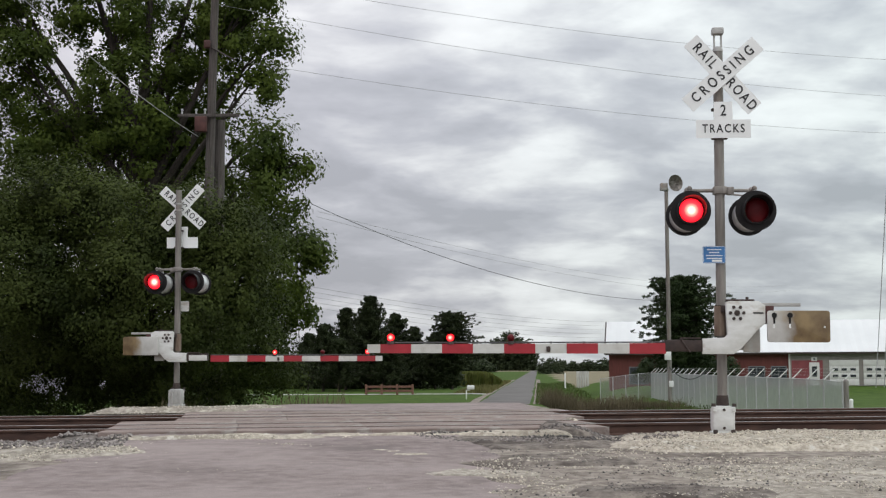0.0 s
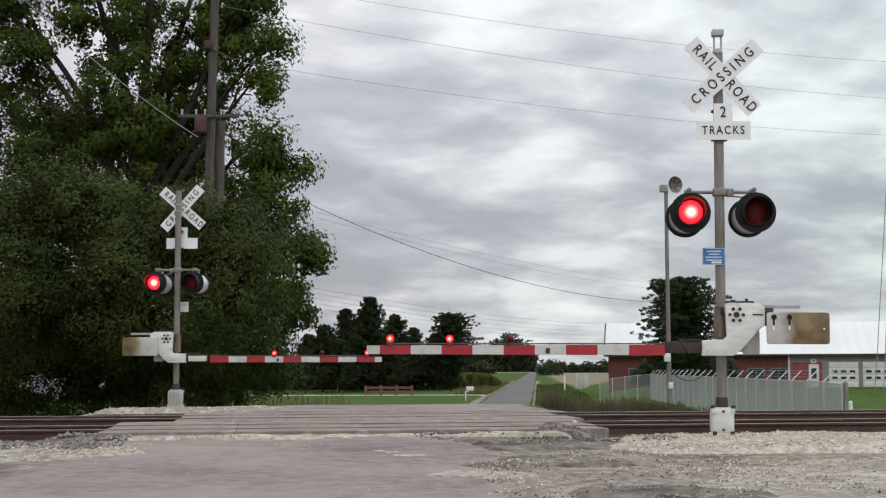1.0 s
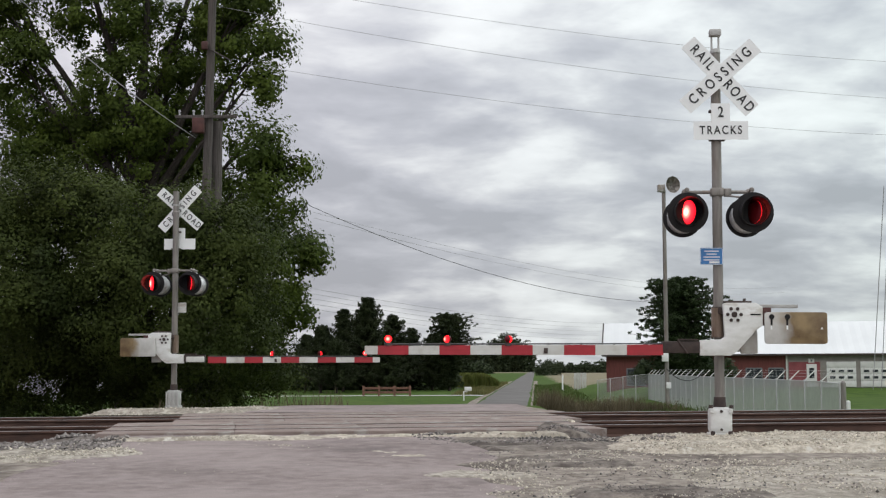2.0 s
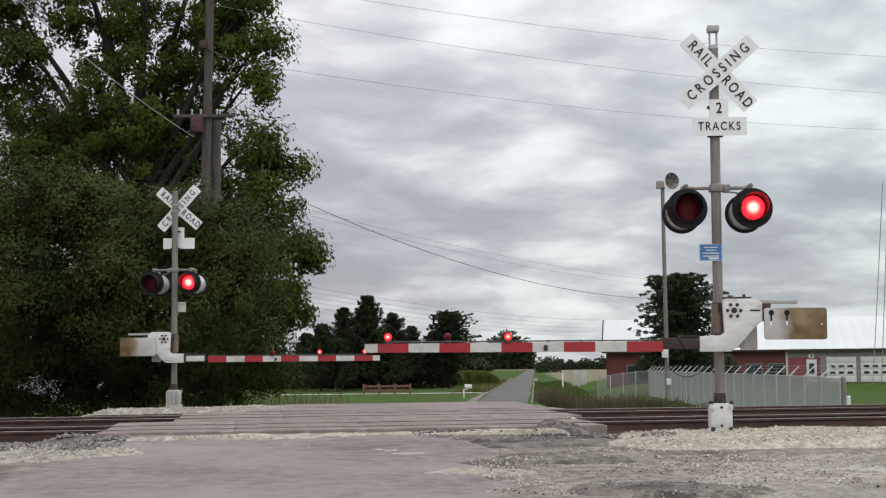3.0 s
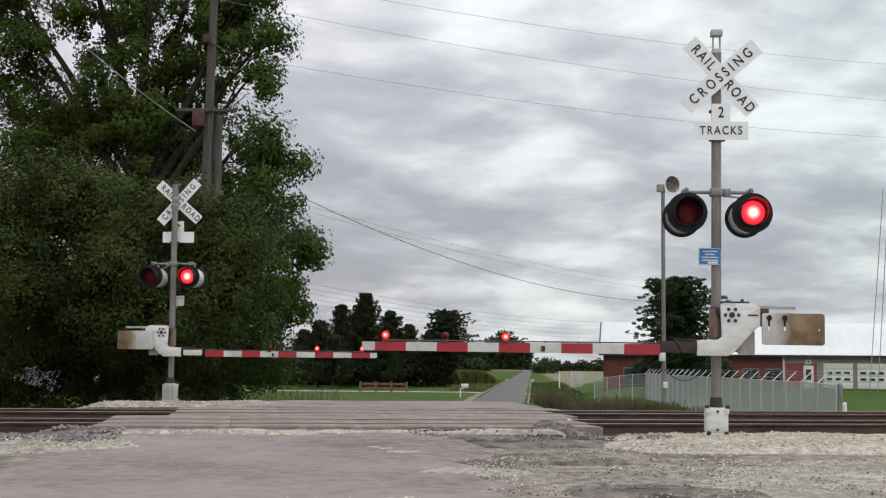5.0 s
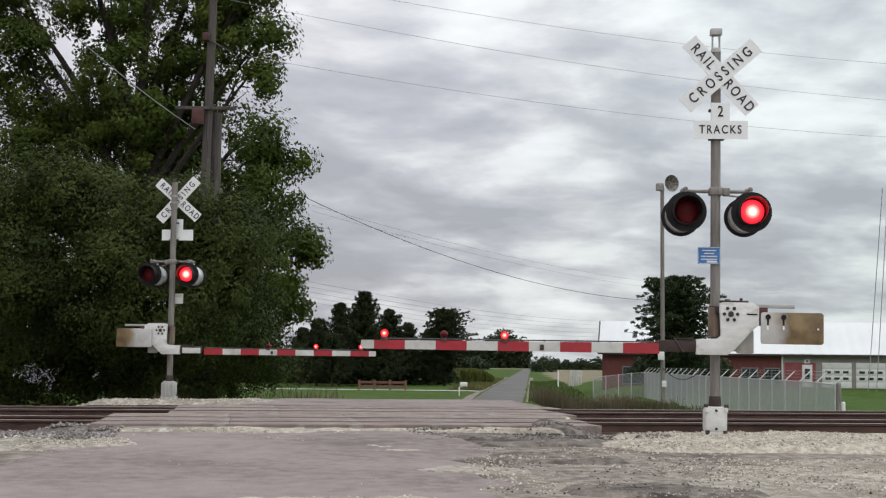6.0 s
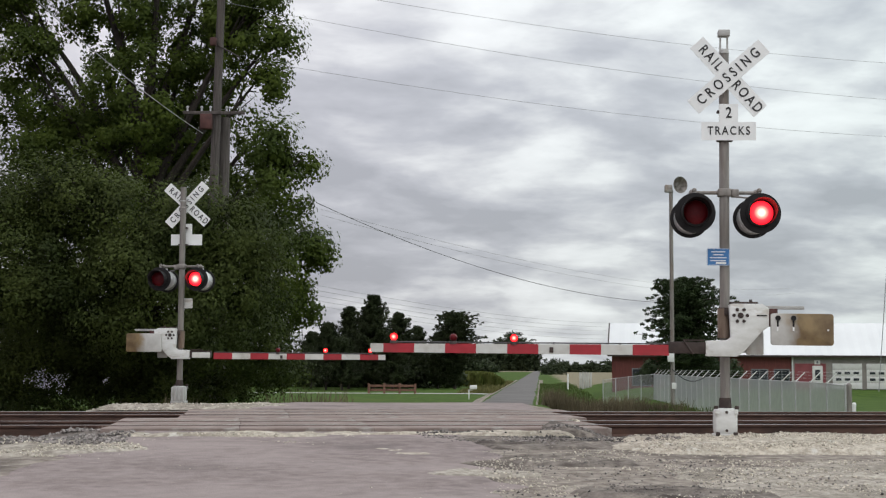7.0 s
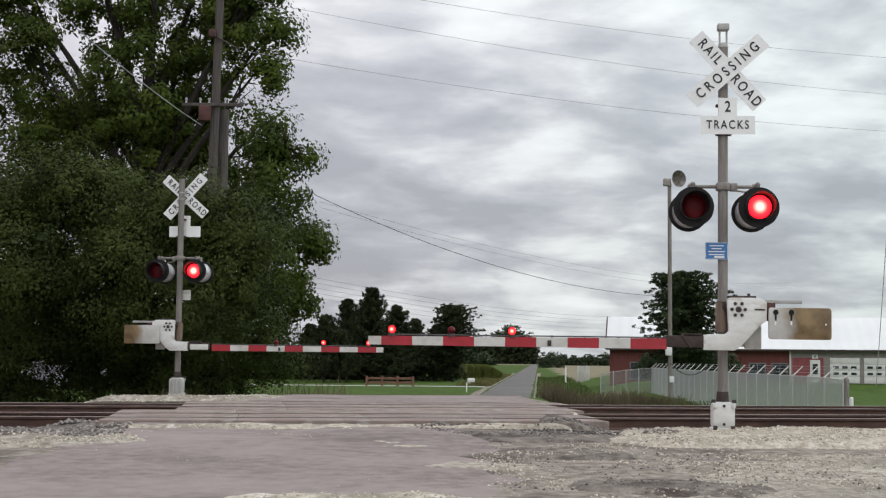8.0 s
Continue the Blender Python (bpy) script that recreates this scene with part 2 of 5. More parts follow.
M = {
    "grass": surface("grass", (0.036, 0.070, 0.011), (0.070, 0.115, 0.020), scale=0.9, rough=0.95, spec=0.1, c=(0.085, 0.112, 0.028), c_scale=0.05, c_lo=0.55, c_hi=0.8, bump=0.4, bump_scale=8),
    "field": surface("dry_field", (0.145, 0.122, 0.066), (0.21, 0.178, 0.10), scale=0.2, rough=0.9),
    "asphalt": surface("worn_asphalt", (0.200, 0.164, 0.158), (0.310, 0.256, 0.247), scale=6.5, detail=15.0, rough=0.85, c=(0.362, 0.302, 0.290), c_scale=0.5, c_lo=0.42, c_hi=0.72,
                       d=(0.158, 0.130, 0.127), d_scale=0.6, d_lo=0.54, d_hi=0.72, bump=0.9, bump_scale=45, stretch=(0.8, 0.7, 1), spec=0.12),
    "road_far": surface("far_asphalt", (0.118, 0.110, 0.106), (0.168, 0.158, 0.152), scale=0.3, rough=0.95, spec=0.2),
    "gravel": surface("pale_limestone_gravel", (0.225, 0.196, 0.168), (0.52, 0.472, 0.410), scale=11, detail=14.0, spec=0.12, stretch=(1.0, 0.8, 1), rough=0.95, c=(0.20, 0.175, 0.145), c_scale=0.5, c_lo=0.45, c_hi=0.68,
                      d=(0.52, 0.48, 0.41), d_scale=2.2, d_lo=0.58, d_hi=0.66, bump=1.0, bump_scale=30),
    "pad": surface("cream_limestone_gravel", (0.33, 0.288, 0.238), (0.65, 0.585, 0.495), scale=14, detail=14.0, spec=0.12, stretch=(1.0, 0.8, 1), rough=0.95, c=(0.25, 0.222, 0.18), c_scale=0.8, c_lo=0.50, c_hi=0.72,
                   d=(0.60, 0.57, 0.52), d_scale=3.5, d_lo=0.57, d_hi=0.65, bump=1.0, bump_scale=34),
    "dirt": surface("dusty_dirt", (0.150, 0.124, 0.106), (0.36, 0.316, 0.276), scale=6, detail=14.0, spec=0.12, stretch=(1.0, 0.8, 1), rough=0.95, c=(0.100, 0.082, 0.073), c_scale=0.7, c_lo=0.50, c_hi=0.64,
                    d=(0.36, 0.33, 0.285), d_scale=1.6, d_lo=0.58, d_hi=0.68, bump=0.8, bump_scale=22),
    "dirt_dark": surface("dark_broken_dirt", (0.095, 0.080, 0.072), (0.275, 0.240, 0.212), scale=7, detail=14.0, spec=0.12, rough=0.95, c=(0.080, 0.066, 0.060), c_scale=1.3, c_lo=0.50, c_hi=0.64,
                         d=(0.33, 0.29, 0.25), d_scale=2.4, d_lo=0.57, d_hi=0.66, bump=0.9, bump_scale=26),
    # soil with the shade under the trees put into its dark colour
    "shade_soil": surface("tree_shade_soil", (0.030, 0.024, 0.018), (0.075, 0.060, 0.044), scale=5, spec=0.12, stretch=(1.5, 0.5, 1), rough=0.95, bump=0.6, c=(0.10, 0.085, 0.05), c_scale=1.2, c_lo=0.6, c_hi=0.8),
    "ballast": surface("grey_ballast", (0.12, 0.10, 0.09), (0.26, 0.235, 0.215), scale=14, spec=0.12, rough=0.95, c=(0.075, 0.055, 0.046), c_scale=0.8, bump=0.9, bump_scale=25),
    "ballast_rust": surface("rust_stained_ballast", (0.040, 0.025, 0.020), (0.105, 0.068, 0.054), scale=16, spec=0.12, rough=0.95, c=(0.03, 0.018, 0.015), c_scale=1.1, bump=0.9, bump_scale=25),
    "stone_rust": surface("rust_stained_stone", (0.055, 0.036, 0.029), (0.12, 0.082, 0.066), scale=20, rough=0.95, island=0.5),
    "stone": surface("crushed_stone", (0.38, 0.337, 0.278), (0.60, 0.548, 0.465), scale=20, rough=0.9, island=0.4),
    "stone_grey": surface("crushed_grey_stone", (0.145, 0.127, 0.120), (0.265, 0.237, 0.223), scale=20, rough=0.9, island=0.6),
    "crumb": surface("asphalt_crumb", (0.075, 0.068, 0.066), (0.15, 0.138, 0.134), scale=20, rough=0.95, island=0.5),
    "rail_rust": surface("rusted_rail_steel", (0.050, 0.026, 0.020), (0.10, 0.052, 0.038), scale=6, rough=0.8, bump=0.4, stretch=(0.4, 1, 1)),
    "rail_head": surface("polished_rail_head", (0.22, 0.205, 0.20), (0.33, 0.315, 0.31), scale=8, rough=0.48, metal=0.9, stretch=(0.1, 1, 1)),
    "tie": surface("weathered_timber_tie", (0.045, 0.034, 0.028), (0.10, 0.078, 0.062), scale=5, rough=0.9, bump=0.6, vary=0.3, stretch=(6, 1, 1)),
    "panel": surface("crossing_concrete_panel", (0.228, 0.178, 0.160), (0.325, 0.266, 0.243), scale=2.6, spec=0.12, stretch=(1.3, 0.8, 1), rough=0.9, c=(0.15, 0.112, 0.10), c_scale=0.7, c_lo=0.45, c_hi=0.7, d=(0.36, 0.335, 0.31), d_scale=1.3, bump=0.5, bump_scale=30, vary=0.06),
    "gap": surface("flangeway_rubber", (0.03, 0.025, 0.022), (0.06, 0.05, 0.045), scale=9, rough=0.9),
    "white": surface("white_enamel", (0.62, 0.62, 0.60), (0.72, 0.72, 0.71), scale=7, rough=0.45, c=(0.34, 0.27, 0.20), c_scale=3.2, c_lo=0.54, c_hi=0.78, bump=0.1, stretch=(1.0, 1.0, 2.2)),
    "sign_white": surface("white_sign_sheeting", (0.82, 0.83, 0.83), (0.87, 0.88, 0.88), scale=3, rough=0.4),
    "sign_black": surface("black_sign_paint", (0.012, 0.012, 0.014), (0.02, 0.02, 0.022), scale=8, rough=0.5),
    "sign_blue": surface("blue_sign_sheeting", (0.05, 0.19, 0.47), (0.06, 0.22, 0.53), scale=6, rough=0.4),
    "galv": surface("galvanised_pole", (0.18, 0.165, 0.152), (0.29, 0.265, 0.245), scale=5, rough=0.55, metal=0.35, c=(0.20, 0.14, 0.10), c_scale=1.6, c_lo=0.52, c_hi=0.75, stretch=(3, 3, 0.35), bump=0.15),
    "silver": surface("aluminium_housing", (0.50, 0.50, 0.51), (0.62, 0.62, 0.63), scale=6, rough=0.4, metal=0.5),
    "black": surface("black_hood_paint", (0.011, 0.010, 0.011), (0.020, 0.018, 0.019), scale=9, rough=0.6, spec=0.25),
    "lens_off": surface("dark_red_lens", (0.085, 0.004, 0.007), (0.125, 0.006, 0.010), scale=40, rough=0.32, bump=0.3, bump_scale=90, spec=0.2),
    "red_tape": surface("red_reflective_tape", (0.34, 0.020, 0.030), (0.42, 0.028, 0.042), scale=6, rough=0.4, c=(0.30, 0.03, 0.035), c_scale=2.0),
    "white_tape": surface("white_reflective_tape", (0.56, 0.56, 0.53), (0.66, 0.66, 0.63), scale=5, rough=0.42, c=(0.42, 0.40, 0.36), c_scale=2.5),
    "rusty_white": rust_plate("rust_stained_white_steel"),
    "dark_steel": surface("dark_grimy_steel", (0.035, 0.025, 0.023), (0.075, 0.052, 0.046), scale=7, rough=0.65, metal=0.3),
    "grey_box": surface("weathered_grey_box", (0.36, 0.355, 0.345), (0.46, 0.455, 0.445), scale=5, rough=0.55, c=(0.28, 0.23, 0.19), c_scale=2),
    "rust_pole": surface("rusty_galvanised_sleeve", (0.15, 0.105, 0.075), (0.24, 0.18, 0.14), scale=5, rough=0.7, c=(0.10, 0.055, 0.035), c_scale=3, stretch=(3, 3, 0.5)),
    "wood_pole": surface("weathered_utility_pole", (0.050, 0.042, 0.039), (0.115, 0.098, 0.091), scale=5, rough=0.9, bump=0.7, stretch=(5, 5, 0.25)),
    "rust_box": surface("rust_red_metal", (0.055, 0.020, 0.018), (0.10, 0.036, 0.031), scale=4, rough=0.7),
    "ceramic": surface("grey_insulator", (0.35, 0.35, 0.36), (0.5, 0.5, 0.5), scale=8, rough=0.3),
    "wire": surface("aluminium_cable", (0.26, 0.26, 0.265), (0.34, 0.34, 0.345), scale=8, rough=0.5),
    "wire_dark": surface("dark_cable", (0.05, 0.05, 0.052), (0.08, 0.08, 0.082), scale=8, rough=0.6),
    "bark": surface("dark_bark", (0.022, 0.018, 0.015), (0.050, 0.040, 0.033), scale=4, rough=0.95, bump=0.8, stretch=(4, 4, 0.5)),
    "leaf_tall": leaf_surface("cottonwood_leaf", (0.034, 0.053, 0.011), (0.098, 0.134, 0.024), 0.34),
    "leaf_bush": leaf_surface("bush_leaf", (0.028, 0.040, 0.010), (0.075, 0.096, 0.024)),
    "leaf_cedar": leaf_surface("cedar_foliage", (0.020, 0.028, 0.012), (0.042, 0.054, 0.022), 0.1),
    "leaf_pine": leaf_surface("pine_needles", (0.022, 0.036, 0.014), (0.045, 0.066, 0.026), 0.1),
    "leaf_far": leaf_surface("far_foliage", (0.030, 0.042, 0.022), (0.055, 0.070, 0.034), 0.1),
    "corn": leaf_surface("corn_leaf", (0.075, 0.095, 0.022), (0.13, 0.135, 0.04), 0.2),
    "weed": leaf_surface("dry_weeds", (0.070, 0.058, 0.036), (0.165, 0.135, 0.085), 0.2),
    "weed_green": leaf_surface("green_weeds", (0.05, 0.08, 0.02), (0.10, 0.13, 0.04), 0.2),
    "verge": leaf_surface("verge_grass_blades", (0.10, 0.10, 0.035), (0.19, 0.175, 0.075), 0.2),
    # pale colour that paints bright glints between the bush leaves
    "gap_glint": leaf_surface("pale_gap_glint", (0.36, 0.34, 0.40), (0.52, 0.50, 0.55), 0.3, 0.2),
    "brick_red": surface("dark_red_barn_siding", (0.105, 0.026, 0.022), (0.15, 0.040, 0.033), scale=2, rough=0.75, stretch=(4, 4, 0.4), bump=0.2),
    "trim_red": surface("faded_red_panel", (0.21, 0.05, 0.058), (0.27, 0.068, 0.075), scale=2, rough=0.7),
    "barn_grey": surface("taupe_metal_siding", (0.22, 0.20, 0.185), (0.28, 0.255, 0.235), scale=2, rough=0.65),
    "roof_white": surface("white_metal_roof", (0.68, 0.69, 0.70), (0.74, 0.75, 0.76), scale=0.3, rough=0.5),
    "door_white": surface("white_door_paint", (0.62, 0.62, 0.60), (0.72, 0.72, 0.70), scale=2, rough=0.5),
    "glass_dark": surface("dark_window_glass", (0.02, 0.025, 0.03), (0.035, 0.04, 0.045), scale=1, rough=0.08),
    "shutter_grey": surface("grey_shutter", (0.10, 0.115, 0.125), (0.15, 0.165, 0.175), scale=2, rough=0.5),
    "plastic_white": surface("white_plastic", (0.72, 0.72, 0.72), (0.80, 0.80, 0.80), scale=4, rough=0.4),
    "brown_wood": surface("brown_timber", (0.11, 0.055, 0.038), (0.18, 0.09, 0.06), scale=4, rough=0.85, bump=0.4, stretch=(0.4, 3, 3)),
    "old_white": surface("weathered_whitewash", (0.36, 0.35, 0.33), (0.50, 0.49, 0.47), scale=3, rough=0.85, vary=0.15, stretch=(3, 3, 0.4)),
    "concrete": surface("pale_concrete_drive", (0.42, 0.41, 0.39), (0.52, 0.51, 0.48), scale=0.8, rough=0.9),
    "chain": mesh_fence_surface("chain_link_weave", (0.52, 0.55, 0.54), 0.70),
    "chain_thin": mesh_fence_surface("thin_chain_link_weave", (0.42, 0.43, 0.43), 0.30),
    "glow": lamp_glow("lit_red_lens", 0.15, 8.0),
    "glow_small": lamp_glow("lit_red_arm_lamp", 0.055, 5.0),
}


# ---------------------------------------------------------------- mesh tools
def bm_box(bm, c, s, rot=None, bevel=0.0):
    g = bmesh.ops.create_cube(bm, size=1.0)
    vs = g["verts"]
    m = Matrix.Translation(c) @ (rot or Matrix()) @ Matrix.Diagonal((*s, 1))
    bmesh.ops.transform(bm, matrix=m, verts=vs)
    if bevel:
        es = list({e for v in vs for e in v.link_edges})
        bmesh.ops.bevel(bm, geom=es, offset=bevel, segments=2, affect="EDGES", profile=0.5)
    return bm


def bm_tube(bm, a, b, r0, r1=None, seg=12, caps=True):
    a, b = Vector(a), Vector(b)
    r1 = r0 if r1 is None else r1
    d = b - a
    m = Matrix.Translation((a + b) / 2) @ d.to_track_quat("Z", "Y").to_matrix().to_4x4()
    bmesh.ops.create_cone(bm, cap_ends=caps, segments=seg, radius1=r0, radius2=r1, depth=d.length, matrix=m)
    return bm


def bm_ball(bm, c, r, seg=12, rings=8, scale=(1, 1, 1)):
    bmesh.ops.create_uvsphere(bm, u_segments=seg, v_segments=rings, radius=1, matrix=Matrix.Translation(c) @ Matrix.Diagonal((r * scale[0], r * scale[1], r * scale[2], 1)))
    return bm


def bm_plate(bm, outline, y0, y1, bevel=0.0):
    """A plate whose outline is given in x and z, from y0 (front) to y1 (back)."""
    front = [bm.verts.new((x, y0, z)) for x, z in outline]
    f = bm.faces.new(front)
    ext = bmesh.ops.extrude_face_region(bm, geom=[f])
    vs = [e for e in ext["geom"] if isinstance(e, bmesh.types.BMVert)]
    bmesh.ops.translate(bm, vec=(0, y1 - y0, 0), verts=vs)
    if bevel:
        es = [e for e in bm.edges if all(v in vs or v in front for v in e.verts)]
        bmesh.ops.bevel(bm, geom=es, offset=bevel, segments=2, affect="EDGES", profile=0.5)
    bmesh.ops.recalc_face_normals(bm, faces=bm.faces)
    return bm


def rounded(cx, cz, w, h, r, n=4):
    pts = []
    for k, (sx, sz) in enumerate(((1, 1), (-1, 1), (-1, -1), (1, -1))):
        for i in range(n + 1):
            a = radians(90 * k + 90 * i / n)
            pts.append((cx + sx * (w / 2 - r) + r * math.cos(a), cz + sz * (h / 2 - r) + r * math.sin(a)))
    return pts


def smooth(me, angle=40):
    for p in me.polygons:
        p.use_smooth = True
    me.set_sharp_from_angle(angle=radians(angle))


def part(name, bm, material, parent=None, label="", at=None, soft=True):
    me = bpy.data.meshes.new(name)
    bm.to_mesh(me)
    bm.free()
    me.materials.append(M[material])
    if soft:
        smooth(me)
    ob = new(name, me)
    if parent:
        ob.parent = parent
    if at is not None:
        ob.matrix_basis = at
    if label:
        ob["label"] = label
    return ob


def thing(name, at, label, category, group="", kind=""):
    e = new(name)
    e.empty_display_size = 0.3
    e.matrix_basis = at
    return tagged(e, label, category, group, kind)


def sheet(name, verts, faces, material, parent=None, soft=True):
    me = bpy.data.meshes.new(name)
    me.from_pydata([tuple(v) for v in verts], [], faces)
    me.materials.append(M[material])
    if soft:
        for p in me.polygons:
            p.use_smooth = True
    ob = new(name, me)
    if parent:
        ob.parent = parent
    return ob


def quads_mesh(name, corners, material, parent=None):
    """corners: array (n, 4, 3), one loose four-cornered leaf each."""
    n = len(corners)
    me = bpy.data.meshes.new(name)
    me.vertices.add(n * 4)
    me.vertices.foreach_set("co", np.asarray(corners, np.float32).ravel())
    me.loops.add(n * 4)
    me.loops.foreach_set("vertex_index", np.arange(n * 4, dtype=np.int32))
    me.polygons.add(n)
    me.polygons.foreach_set("loop_start", np.arange(0, n * 4, 4, dtype=np.int32))
    me.update(calc_edges=True)
    me.materials.append(M[material])
    ob = new(name, me)
    if parent:
        ob.parent = parent
    return ob


def lettering(text, size, material, parent, at, name="lettering", spread=1.0, narrow=0.79):
    cu = bpy.data.curves.new("letters", "FONT")
    cu.body, cu.size, cu.align_x, cu.align_y, cu.extrude, cu.space_character = text, size, "CENTER", "CENTER", 0.002, spread
    cu.offset = size * 0.012
    tmp = new("letters", cu)
    bpy.context.view_layer.update()
    me = bpy.data.meshes.new_from_object(tmp.evaluated_get(bpy.context.evaluated_depsgraph_get()))
    bpy.data.objects.remove(tmp)
    me.transform(Matrix.Diagonal((narrow, 1, 1, 1)))
    me.materials.clear()
    me.materials.append(M[material])
    ob = new(name, me)
    ob.parent = parent
    ob.matrix_basis = at
    return ob


def wire(name, a, b, sag, r, material, label, parent=None, n=24):
    cu = bpy.data.curves.new(name, "CURVE")
    cu.dimensions, cu.bevel_depth, cu.bevel_resolution = "3D", r, 1
    sp = cu.splines.new("POLY")
    sp.points.add(n)
    a, b = Vector(a), Vector(b)
    for i in range(n + 1):
        k = i / n
        p = a.lerp(b, k)
        p.z -= sag * 4 * k * (1 - k)
        sp.points[i].co = (*p, 1)
    cu.materials.append(M[material])
    tmp = new(name, cu)
    bpy.context.view_layer.update()
    me = bpy.data.meshes.new_from_object(tmp.evaluated_get(bpy.context.evaluated_depsgraph_get()))
    bpy.data.objects.remove(tmp)
    ob = new(name, me)
    if parent:
        ob.parent = parent
    else:
        tagged(ob, label, "cable", group="overhead cables")
    return ob


# ---------------------------------------------------------------- lie of the land
SKEW = radians(8.3)
TC, TS = math.cos(SKEW), math.sin(SKEW)
RAIL_Y = 19.9            # where the first rail crosses x = 0


def sstep(a, b, v):
    k = min(max((v - a) / (b - a), 0.0), 1.0)
    return k * k * (3 - 2 * k)


def across(x, y):
    """Metres beyond the first rail, square to the tracks."""
    return (y - RAIL_Y) * TC - x * TS


def on_track(u, s, z=0.0):
    return Vector((u * TC - s * TS, RAIL_Y + u * TS + s * TC, z))


def off_road(x, y):
    """Metres to the right of the road's middle line."""
    return x - (0.0696 * y - 3.1)


def ground_z(x, y):
    s, q = across(x, y), off_road(x, y)
    zr = -1.6 + 0.65 * sstep(108, 124, y)
    zr += (-2.46 - zr) * sstep(180, 320, y)
    zf = -2.46 + (zr + 2.46) * sstep(4, 13, q)
    if s < -0.8:
        z = -0.05 - 0.019 * min(-0.8 - s, 22)
        z += (-0.22 - z) * sstep(2.3, 3.2, -q) * (1 - sstep(0.8, 2.6, -s))
        z += (-0.27 - z) * sstep(3.3, 4.2, q) * (1 - sstep(1.7, 2.3, -s))
    elif s < 6.6:
        z = -0.05 - 0.24 * sstep(3.2, 4.1, abs(q - 0.05))
    else:
        z = -0.05 + (zf + 0.05) * sstep(11.0 - 3.2 * sstep(2.8, 3.6, -q), 46 - 24 * sstep(2.8, 8, q), s)
        z -= 0.24 * sstep(3.2, 4.1, abs(q)) * (1 - sstep(6.6, 7.8, s))
        z -= 0.42 * sstep(5.6, 7.6, -q) * (1 - sstep(20, 34, s))
        z -= 0.36 * sstep(3.0, 4.2, q) * (1 - sstep(14, 24, s))
    if s > 30:
        z = z * (1 - sstep(46, 60, s)) + zf * sstep(46, 60, s)
    return z


def spaced(lo, hi, fine_lo, fine_hi, step, grow):
    v, a = [], fine_lo
    while a <= fine_hi:
        v.append(a)
        a += step
    d, a = step, fine_lo
    while a > lo:
        d *= grow
        a -= d
        v.insert(0, max(a, lo))
    d, a = step, v[-1]
    while a < hi:
        d *= grow
        a += d
        v.append(min(a, hi))
    return v


def make_ground():
    xs = spaced(-3000, 3000, -14, 16, 0.4, 1.12)
    ys = spaced(-1500, 4200, -6, 60, 0.4, 1.07)
    verts = [(x, y, ground_z(x, y) + (0.02 * noise.noise((x * 0.7, y * 0.7, 0)) if across(x, y) > -3 else 0.0)) for y in ys for x in xs]
    nx = len(xs)
    faces = [(j * nx + i, j * nx + i + 1, (j + 1) * nx + i + 1, (j + 1) * nx + i) for j in range(len(ys) - 1) for i in range(nx - 1)]
    ob = sheet("ground", verts, faces, "dirt")
    for k in ("ballast", "grass", "field", "shade_soil", "ballast_rust"):
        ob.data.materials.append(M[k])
    for p in ob.data.polygons:
        c = p.center
        s, q = across(c.x, c.y), off_road(c.x, c.y)
        # index 4 paints the shade below the left trees as darker soil
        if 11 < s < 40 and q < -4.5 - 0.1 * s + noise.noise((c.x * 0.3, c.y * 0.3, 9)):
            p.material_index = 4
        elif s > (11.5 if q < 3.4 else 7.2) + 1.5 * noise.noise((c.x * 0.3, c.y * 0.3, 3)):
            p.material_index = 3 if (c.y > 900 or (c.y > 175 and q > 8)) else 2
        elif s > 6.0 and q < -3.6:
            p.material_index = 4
        elif -0.62 < s < 6.4 and (q < -2.6 or q > 3.2):
            p.material_index = 5
        elif s > -2.6 and abs(q) > 3.2 or q < -2.6:
            p.material_index = 1
    tagged(ob, "grassy ground with dirt and ballast beside a railway crossing", "ground", kind="structure")


make_ground()


def strip(name, material, edges, ys, lift, label, cols=24, rough=0.0, kind="structure", category="road"):
    """A surface laid on the ground between two edges (functions of y)."""
    verts, n = [], cols + 1
    for y in ys:
        a, b = edges(y)
        for i in range(n):
            x = a + (b - a) * i / cols
            z = ground_z(x, y) + lift
            if rough:
                z += rough * noise.fractal((x * 0.8, y * 0.8, 5), 1.0, 2.0, 4)
            if i in (0, cols):
                z -= 0.07
            verts.append((x, y, z))
    faces = [(j * n + i, j * n + i + 1, (j + 1) * n + i + 1, (j + 1) * n + i) for j in range(len(ys) - 1) for i in range(cols)]
    return tagged(sheet(name, verts, faces, material), label, category, kind=kind)


def wob(y, k, amp, f=0.9):
    return amp * noise.fractal((y * f, k, 0), 1.0, 2.0, 5)


def y_at(s, x):
    return RAIL_Y + (s + x * TS) / TC


strip("road", "asphalt", lambda y: (-4.15 + wob(y, 1, 0.35), 0.55 + wob(y, 7, 0.5)), [-4 + 0.12 * i for i in range(189)], 0.012,
      "worn grey asphalt approach road with pale dusty patches", cols=40, rough=0.012)
strip("road_beyond", "road_far", lambda y: (0.0696 * y - 5.85 + wob(y, 3, 0.3, 0.2), 0.0696 * y - 0.4 + wob(y, 4, 0.3, 0.2)),
      [26.5 + 0.5 * i for i in range(80)] + [66 * 1.05 ** i for i in range(1, 75)], 0.036, "narrow grey asphalt country road running to the horizon", cols=8)

